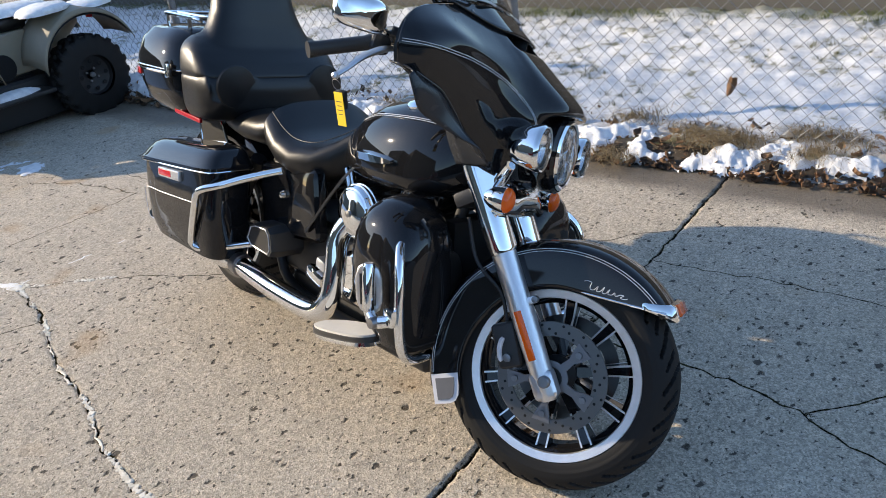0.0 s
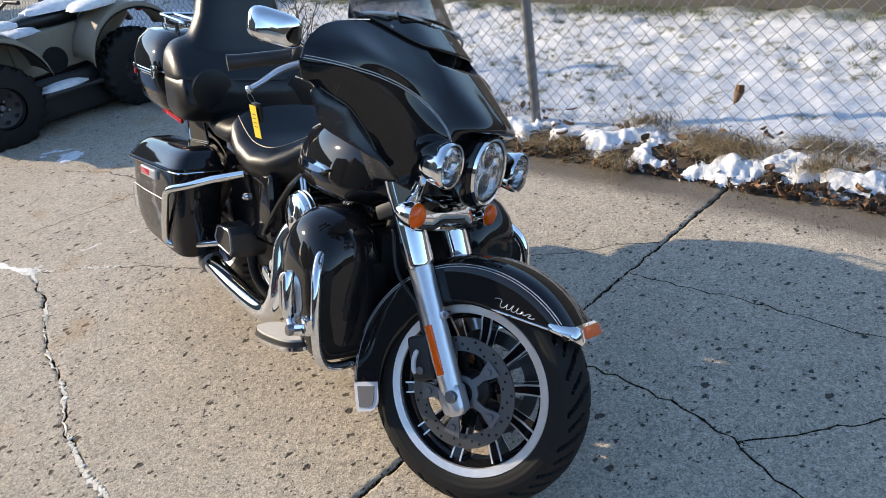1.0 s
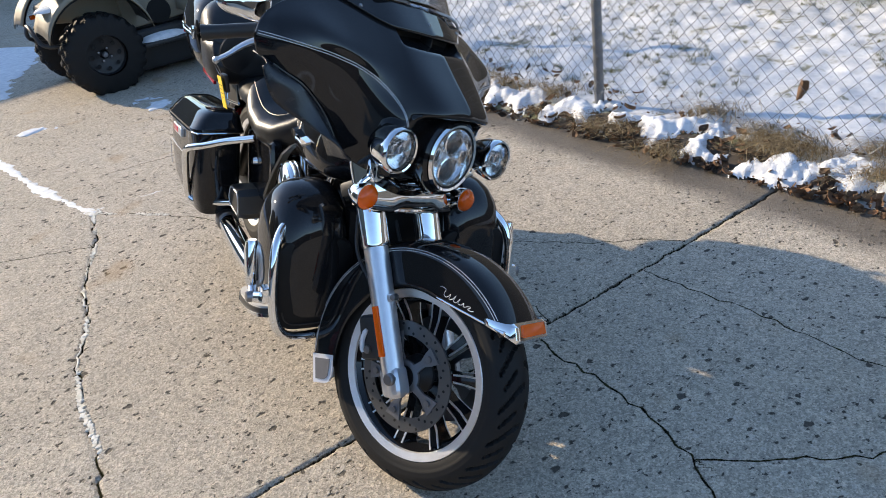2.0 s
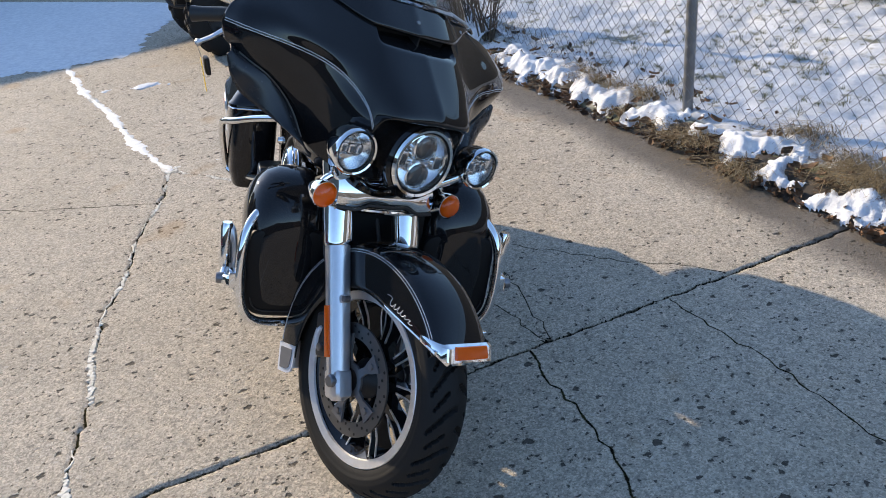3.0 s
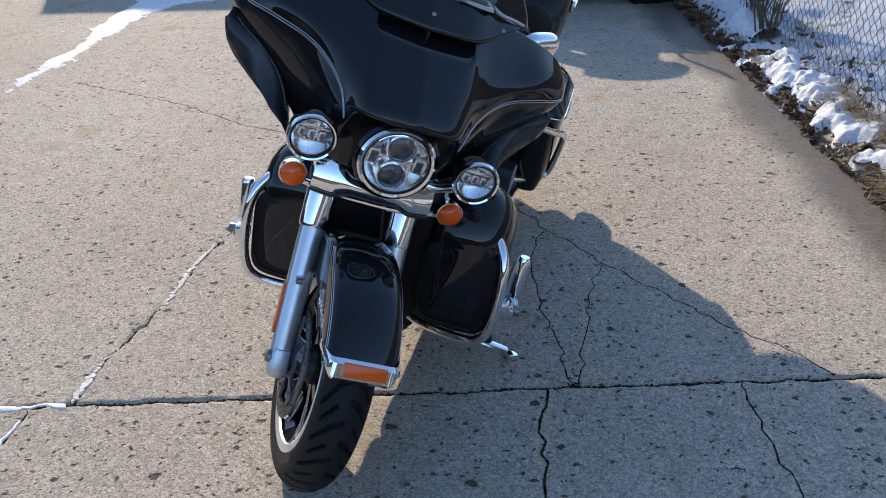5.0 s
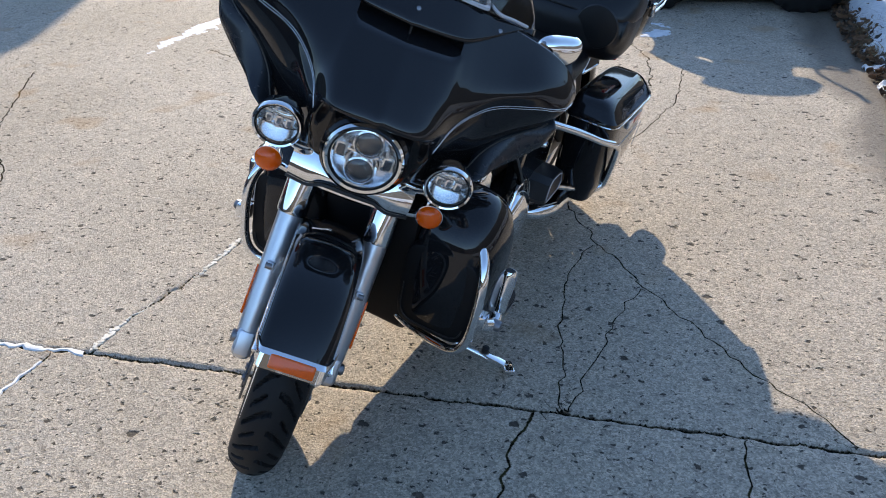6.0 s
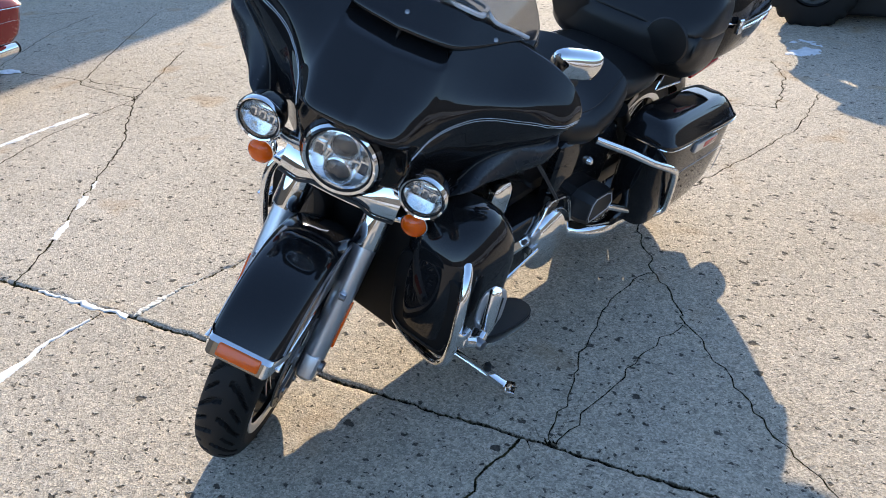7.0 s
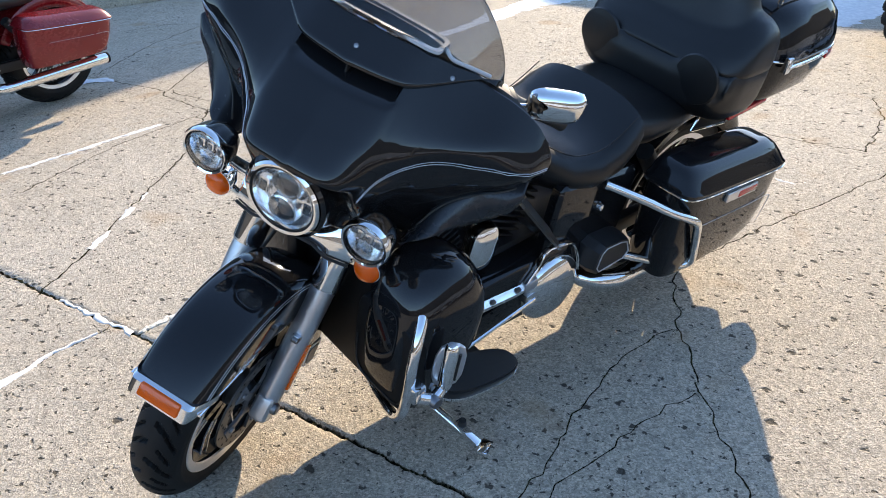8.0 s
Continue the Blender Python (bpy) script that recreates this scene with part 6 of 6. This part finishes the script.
fence_leaf(1.41, 3.67, 0.33)
sx, sw = np.meshgrid(np.arange(-3.6, 9.4, 0.016), np.arange(-0.07, 0.16, 0.010), indexing="ij")
qx, qy = strip_place(sx, sw)
sz = -0.008 + 0.05 * np.clip(sw / 0.12, 0, 1) + 0.034 * fractal(qx * 22, qy * 22, 97, 4)
tagged(sheet("soil_edge", qx, qy, sz, fractal(qx * 13, qy * 13, 98) > 0.47 - sw * 4, SOIL), "dark damp soil and mulch at the pavement edge", "soil", kind="stuff")


def wall_run(name, s0, s1, w0, w1, high, label):
    a, b, c, d = [(*strip_place(s, w), 0.0) for s, w in ((s0, w0), (s1, w0), (s1, w1), (s0, w1))]
    vs = [*a[:2], -0.05], [*b[:2], -0.05], [*c[:2], -0.05], [*d[:2], -0.05], [*a[:2], high], [*b[:2], high], [*c[:2], high], [*d[:2], high]
    return tagged(part(name, (list(vs), [[0, 1, 5, 4], [1, 2, 6, 5], [2, 3, 7, 6], [3, 0, 4, 7], [4, 5, 6, 7], [3, 2, 1, 0]]), WALLPAINT, smooth=False), label, "wall", kind="structure")


wall_run("wall_north", -9.5, 10.0, 2.75, 3.0, 1.7, "low plain grey-brown wall along the lawn")

# ---- other things in the yard ----
def blob(centre, size, seed, parent=None, name="snow_lump", label="", material=None, rough=0.35):
    """An uneven cushion of snow with a flat underside."""
    rows, r = [], np.random.RandomState(seed)
    n, k = 22, 10
    for j in range(k + 1):
        a = math.pi / 2 * j / k
        row = []
        for i in range(n):
            t = 2 * math.pi * i / n
            q = 1 + rough * (float(fractal(np.array(3 + 1.6 * math.cos(t) + a), np.array(3 + 1.6 * math.sin(t)), seed, 3)) - 0.5) * 2
            row.append(Vector(centre) + Vector((size[0] * math.cos(t) * math.cos(a) * q, size[1] * math.sin(t) * math.cos(a) * q, size[2] * math.sin(a) ** 0.8 * (0.8 + 0.2 * q))))
        rows.append(row)
    return part(name, loft(rows), material or SNOW, parent, label)


def knobby(centre, outer, half, seg=192, rows=22):
    c, ring = Vector(centre), []
    for i in range(seg):
        th, row = 2 * math.pi * i / seg, []
        for j in range(rows + 1):
            q = -1 + 2 * j / rows
            a = abs(q)
            r = outer - 0.012 - 0.055 * max(0, a - 0.62) ** 1.5 / 0.38 ** 1.5 - 0.10 * max(0, a - 0.9) / 0.1
            y = half * (q if a < 0.9 else math.copysign(0.9 + (a - 0.9) * 0.4, q))
            ph = (th * 20 / (2 * math.pi) + (0.5 if q > 0 else 0) + 0.6 * a) % 1.0
            if a < 0.88 and (ph < 0.42):
                r += 0.020
            row.append(c + Vector((r * math.cos(th), y, r * math.sin(th))))
        ring.append(row)
    return grid(ring, closed_u=True)


def quad_bike(place):
    q = tagged(new("quad_bike"), "tan quad bike covered with patches of snow", "quad bike")
    q.matrix_basis = place
    body = loft([oval((x, 0, z), a, b, 3.0, 30) for x, a, b, z in ((-0.80, 0.16, 0.05, 0.74), (-0.62, 0.24, 0.12, 0.68), (-0.30, 0.22, 0.16, 0.62), (0.05, 0.20, 0.18, 0.60), (0.35, 0.22, 0.18, 0.64), (0.70, 0.26, 0.14, 0.70), (0.92, 0.20, 0.07, 0.66))])
    part("body", body, TAN, q, "tan plastic bodywork")
    part("engine", rbox((0.55, 0.34, 0.34), (0.0, 0, 0.43), 0.05, 2), SATIN, q, "dark engine and frame")
    part("seat", loft([oval((x, 0, z), a, b, 3.0, 24) for x, a, b, z in ((-0.62, 0.12, 0.04, 0.84), (-0.55, 0.17, 0.07, 0.85), (-0.2, 0.16, 0.07, 0.83), (0.1, 0.12, 0.06, 0.83), (0.2, 0.07, 0.03, 0.83))]), VINYL, q, "black vinyl seat")
    # deepened almost to the road so no sun reaches the ground beneath
    part("skid_plate", rbox((1.25, 0.62, 0.36), (0.0, 0, 0.225), 0.05, 3), SATIN, q, "black belly and skid plate, deepened to block the low sun")
    for x, name in ((0.62, "front"), (-0.60, "rear")):
        for s in (-1, 1):
            w = part("wheel", turned([(0.04, 0.02), (0.155, 0.05), (0.165, 0.085), (0.165, -0.10), (0.04, -0.10)], 36, (x, s * 0.44, 0.315), (0, s, 0)), SATIN, q, "black wheel with knobbly tyre")
            part("tyre", knobby((x, s * 0.44, 0.315), 0.335, 0.125), RUBBER, w, "knobbly black tyre")
            for k in range(4):
                a = math.pi / 2 * k + 0.5
                part("wheel_nut", turned([(0, 0.012), (0.009, 0.010), (0.010, 0)], 10, (x + 0.055 * math.cos(a), s * 0.485, 0.315 + 0.055 * math.sin(a)), (0, s, 0)), STEEL, w)
            part("hub_cap", turned([(0, 0.02), (0.02, 0.018), (0.026, 0)], 18, (x, s * 0.485, 0.315), (0, s, 0)), GREY, w)
            for k in range(8):
                a = math.pi / 4 * k
                part("wheel_slot", turned([(0, 0.003), (0.016, 0.003), (0.018, 0)], 12, (x + 0.115 * math.cos(a), s * 0.508, 0.315 + 0.115 * math.sin(a)), (0, s, 0)), HOLE, w)
            # fender arched over the wheel
            rows = []
            for i in range(19):
                t = radians((18 if x > 0 else 8) + 150 * i / 18)
                r = 0.43 + 0.03 * math.sin(t)
                rows.append([Vector((x + r * 1.02 * math.cos(t), s * yy, 0.42 + r * math.sin(t) + dz)) for yy, dz in ((0.20, 0.02), (0.32, 0.025), (0.46, 0.015), (0.59, -0.01), (0.615, -0.045))])
            f = part("fender", grid(rows), TAN, q, "tan plastic fender")
            so = f.modifiers.new("thick", "SOLIDIFY")
            so.thickness = 0.008
            # added dark skin that stands in for shade under the fender
            inner = [[Vector((x + (v.x - x) * 0.95, v.y * 0.98, 0.42 + (v.z - 0.42) * 0.95)) for v in r] for r in rows]
            part("fender_shade", grid(inner), SATIN, q, "added black inner skin for the shade under the fender")
            part("suspension_arm", tube([(x, s * 0.12, 0.36), (x, s * 0.40, 0.31)], 0.022, 10), SATIN, q)
    for s in (-1, 1):
        part("side_panel", rbox((0.62, 0.05, 0.34), (0.02, s * 0.225, 0.60), 0.024, 3, (0, 2, 0)), TAN, q, "tan side panel")
        part("panel_opening", turned([(0, 0.004), (0.105, 0.004), (0.11, 0)], 30, (0.0, s * 0.252, 0.52), (0, s, 0)), HOLE, q, "round dark opening in the side panel")
        part("running_board", rbox((0.52, 0.24, 0.035), (0.02, s * 0.40, 0.30), 0.012, 2), SATIN, q, "black running board")
        part("headlamp", turned([(0.0, 0.02), (0.05, 0.012), (0.06, 0)], 24, (0.90, s * 0.20, 0.68), (1, 0, 0.2)), CLEAR, q, "clear headlamp")
        part("marker", rbox((0.05, 0.05, 0.035), (0.93, s * 0.29, 0.62), 0.012), AMBER, q, "amber marker")
        part("grip", tube([(0.22, s * 0.22, 1.05), (0.18, s * 0.38, 1.04)], 0.018, 12), SATIN, q)
        part("tail_lamp", rbox((0.03, 0.07, 0.05), (-0.86, s * 0.26, 0.76), 0.012), REDLENS, q, "red tail lamp")
    part("handlebar", tube([(0.22, -0.24, 1.05), (0.30, -0.08, 0.96), (0.30, 0.08, 0.96), (0.22, 0.24, 1.05)], 0.013, 10, 5), SATIN, q)
    part("front_bumper", tube([(0.86, -0.28, 0.42), (1.02, -0.24, 0.46), (1.05, 0, 0.60), (1.02, 0.24, 0.46), (0.86, 0.28, 0.42)], 0.018, 10, 6), SATIN, q, "black tube bumper")
    for z0, x0, x1 in ((0.92, 0.45, 0.92),):
        rk = part("rack", tube([(x0, -0.36, z0), (x1, -0.36, z0), (x1, 0.36, z0), (x0, 0.36, z0), (x0, -0.36, z0)], 0.011, 8), SATIN, q, "black steel rack")
        for k in range(4):
            y = -0.24 + 0.16 * k
            part("rack_bar", tube([(x0, y, z0), (x1, y, z0)], 0.008, 8), SATIN, rk)
        for y in (-0.25, 0.25):
            part("rack_leg", tube([((x0 + x1) / 2, y, z0), ((x0 + x1) / 2, y * 0.85, z0 - 0.17)], 0.009, 8), SATIN, rk)
    return q


def on_quad(x, y, z, size, seed):
    p = QUAD @ Vector((x, y, z))
    b = blob((0, 0, 0), size, seed)
    b.matrix_basis = Matrix.Translation(p) @ QUAD.to_quaternion().to_matrix().to_4x4()
    b.scale = (0.86, 0.86, 0.86)
    tagged(b, "cushion of melting snow lying on the quad bike", "snow", "snow on the quad bike")


QUAD = pose(-3.02, 6.055, 0.0, 0, 0, 230.2) @ Matrix.Scale(0.86, 4)
quad_bike(QUAD)
for k, (x, y, z, size) in enumerate(((-0.42, 0.36, 0.880, (0.24, 0.22, 0.075)), (-0.76, 0.38, 0.850, (0.24, 0.22, 0.06)), (-0.28, 0.0, 0.885, (0.40, 0.19, 0.085)), (0.05, 0.40, 0.315, (0.23, 0.10, 0.055)), (0.62, 0.42, 0.885, (0.36, 0.22, 0.075)), (0.22, 0.16, 0.765, (0.22, 0.13, 0.06)), (0.62, 0.0, 0.83, (0.28, 0.24, 0.09)), (0.94, 0.40, 0.74, (0.10, 0.12, 0.04)), (-0.60, 0.10, 0.80, (0.26, 0.24, 0.07)))):
    on_quad(x, y, z, size, 200 + k)

# second motorcycle, red, seen from behind its left side
motorcycle(pose(-3.38, -0.08, 0, -9, 0, 323), REDPAINT, "red glossy touring motorcycle parked in the shade", 8.0, False)

# paper tag and key on the brake lever
def price_tag():
    tip = (BIKE @ FORK) @ Vector((1.074, -0.398, 0.930))
    t = tagged(new("paper_tag"), "yellow paper tag with a key hanging from the brake lever", "tag")
    t.matrix_basis = Matrix.Translation(tip) @ pose(0, 0, 0, 0, 3, 44)
    part("loop", turned([(0.0135, -0.0008), (0.0150, 0.0), (0.0135, 0.0008)], 20, (0, 0, -0.013), (1, 0, 0.2), True), STEEL, t)
    part("card", rbox((0.0012, 0.030, 0.080), (0, 0, -0.070), 0.0005, 1, (0, 0, 0)), YELLOW, t)
    for k in range(4):
        part("written_line", rbox((0.0006, 0.018 - 0.004 * (k % 2), 0.002), (-0.0009, 0, -0.052 - 0.010 * k), 0.0002, 1), BARK, t)
    part("key_fob", rbox((0.012, 0.028, 0.045), (0.012, 0.004, -0.050), 0.005, 2, (6, 0, 8)), SATIN, t, "black key fob")


price_tag()


def shrub(x, y, z, seed):
    r = random.Random(seed)
    b = tagged(new("bare_shrub"), "small bare leafless shrub by the fence", "shrub", "shrubs by the fence")
    b.matrix_basis = Matrix.Translation((x, y, z))
    for _ in range(16):
        a, h, lean = r.uniform(0, 6.28), r.uniform(0.35, 0.75), r.uniform(0.1, 0.45)
        p = [(r.uniform(-0.04, 0.04), r.uniform(-0.04, 0.04), -0.02)]
        for k in range(1, 5):
            p.append((p[0][0] + math.cos(a) * lean * h * k / 4 + r.uniform(-0.02, 0.02), p[0][1] + math.sin(a) * lean * h * k / 4 + r.uniform(-0.02, 0.02), h * k / 4))
        twigs = [tube(p, [0.006, 0.005, 0.004, 0.003, 0.0015], 6)]
        for k in range(6):
            j = r.randint(1, 4)
            q, c = p[j], r.uniform(0, 6.28)
            ln = r.uniform(0.06, 0.18)
            twigs.append(tube([q, (q[0] + math.cos(c) * ln * 0.5, q[1] + math.sin(c) * ln * 0.5, q[2] + ln * 0.5), (q[0] + math.cos(c) * ln * 0.8, q[1] + math.sin(c) * ln * 0.8, q[2] + ln)], [0.003, 0.002, 0.001], 5))
        part("branch", join(*twigs), BARK, b)


shrub(-1.02, 5.62, 0.05, 5)
shrub(-1.30, 5.95, 0.05, 6)

# ---- unseen plain walls round the yard: western ones cast shade, others darken reflections ----
def block_wall(name, a, b, thick, high, label, material=WALLPAINT):
    a, b = Vector((*a, 0)), Vector((*b, 0))
    d = (b - a).normalized()
    n = Vector((-d.y, d.x, 0)) * thick
    vs = [a, b, b + n, a + n]
    data = ([Vector((v.x, v.y, -0.05)) for v in vs] + [Vector((v.x, v.y, high)) for v in vs], [[0, 1, 5, 4], [1, 2, 6, 5], [2, 3, 7, 6], [3, 0, 4, 7], [4, 5, 6, 7], [3, 2, 1, 0]])
    return tagged(part(name, data, material, smooth=False), label, "wall", kind="structure")


# out of view; placed so that their shadow edges cross the yard
block_wall("wall_west_far", (-12.5, 2.2), (-17.5, 5.6), 5.0, 5.6, "plain wall of an unseen tall building west, casting shade on the yard")
block_wall("wall_west", (-9.0, 0.3), (-9.6, -9.0), -5.0, 5.6, "plain wall of an unseen building west, casting shade on the yard")
block_wall("wall_northwest", (-13.0, 5.07), (-11.25, 6.68), 5.0, 3.0, "plain wall of an unseen low building, casting shade on the yard")
block_wall("wall_far", (-11.25, 6.68), (-8.0, 12.3), 5.0, 3.0, "plain side wall of an unseen low building, casting shade on the yard")
# unseen walls, added low and dark to tone down the fairing's reflections
block_wall("wall_south", (-9.6, -9.0), (13.0, -9.0), -4.0, 2.4, "unseen plain wall south of the yard, dark to dim reflections", DARKWALL)
block_wall("wall_east", (13.0, -9.0), (13.0, 14.0), -4.0, 2.4, "unseen plain wall east of the yard, dark to dim reflections", DARKWALL)
kerb = rbox((3.2, 0.14, 0.12), (0, 0, 0.05), 0.02, 2)
tagged(part("kerb", moved(kerb, pose(-6.85, -0.3, 0, 0, 0, 118)), CONCRETE), "low concrete kerb at the yard's edge", "kerb", kind="structure")
snow_patch(-8.2, -0.4, 1.0, 1.6, 86, 0.2, 0.05)
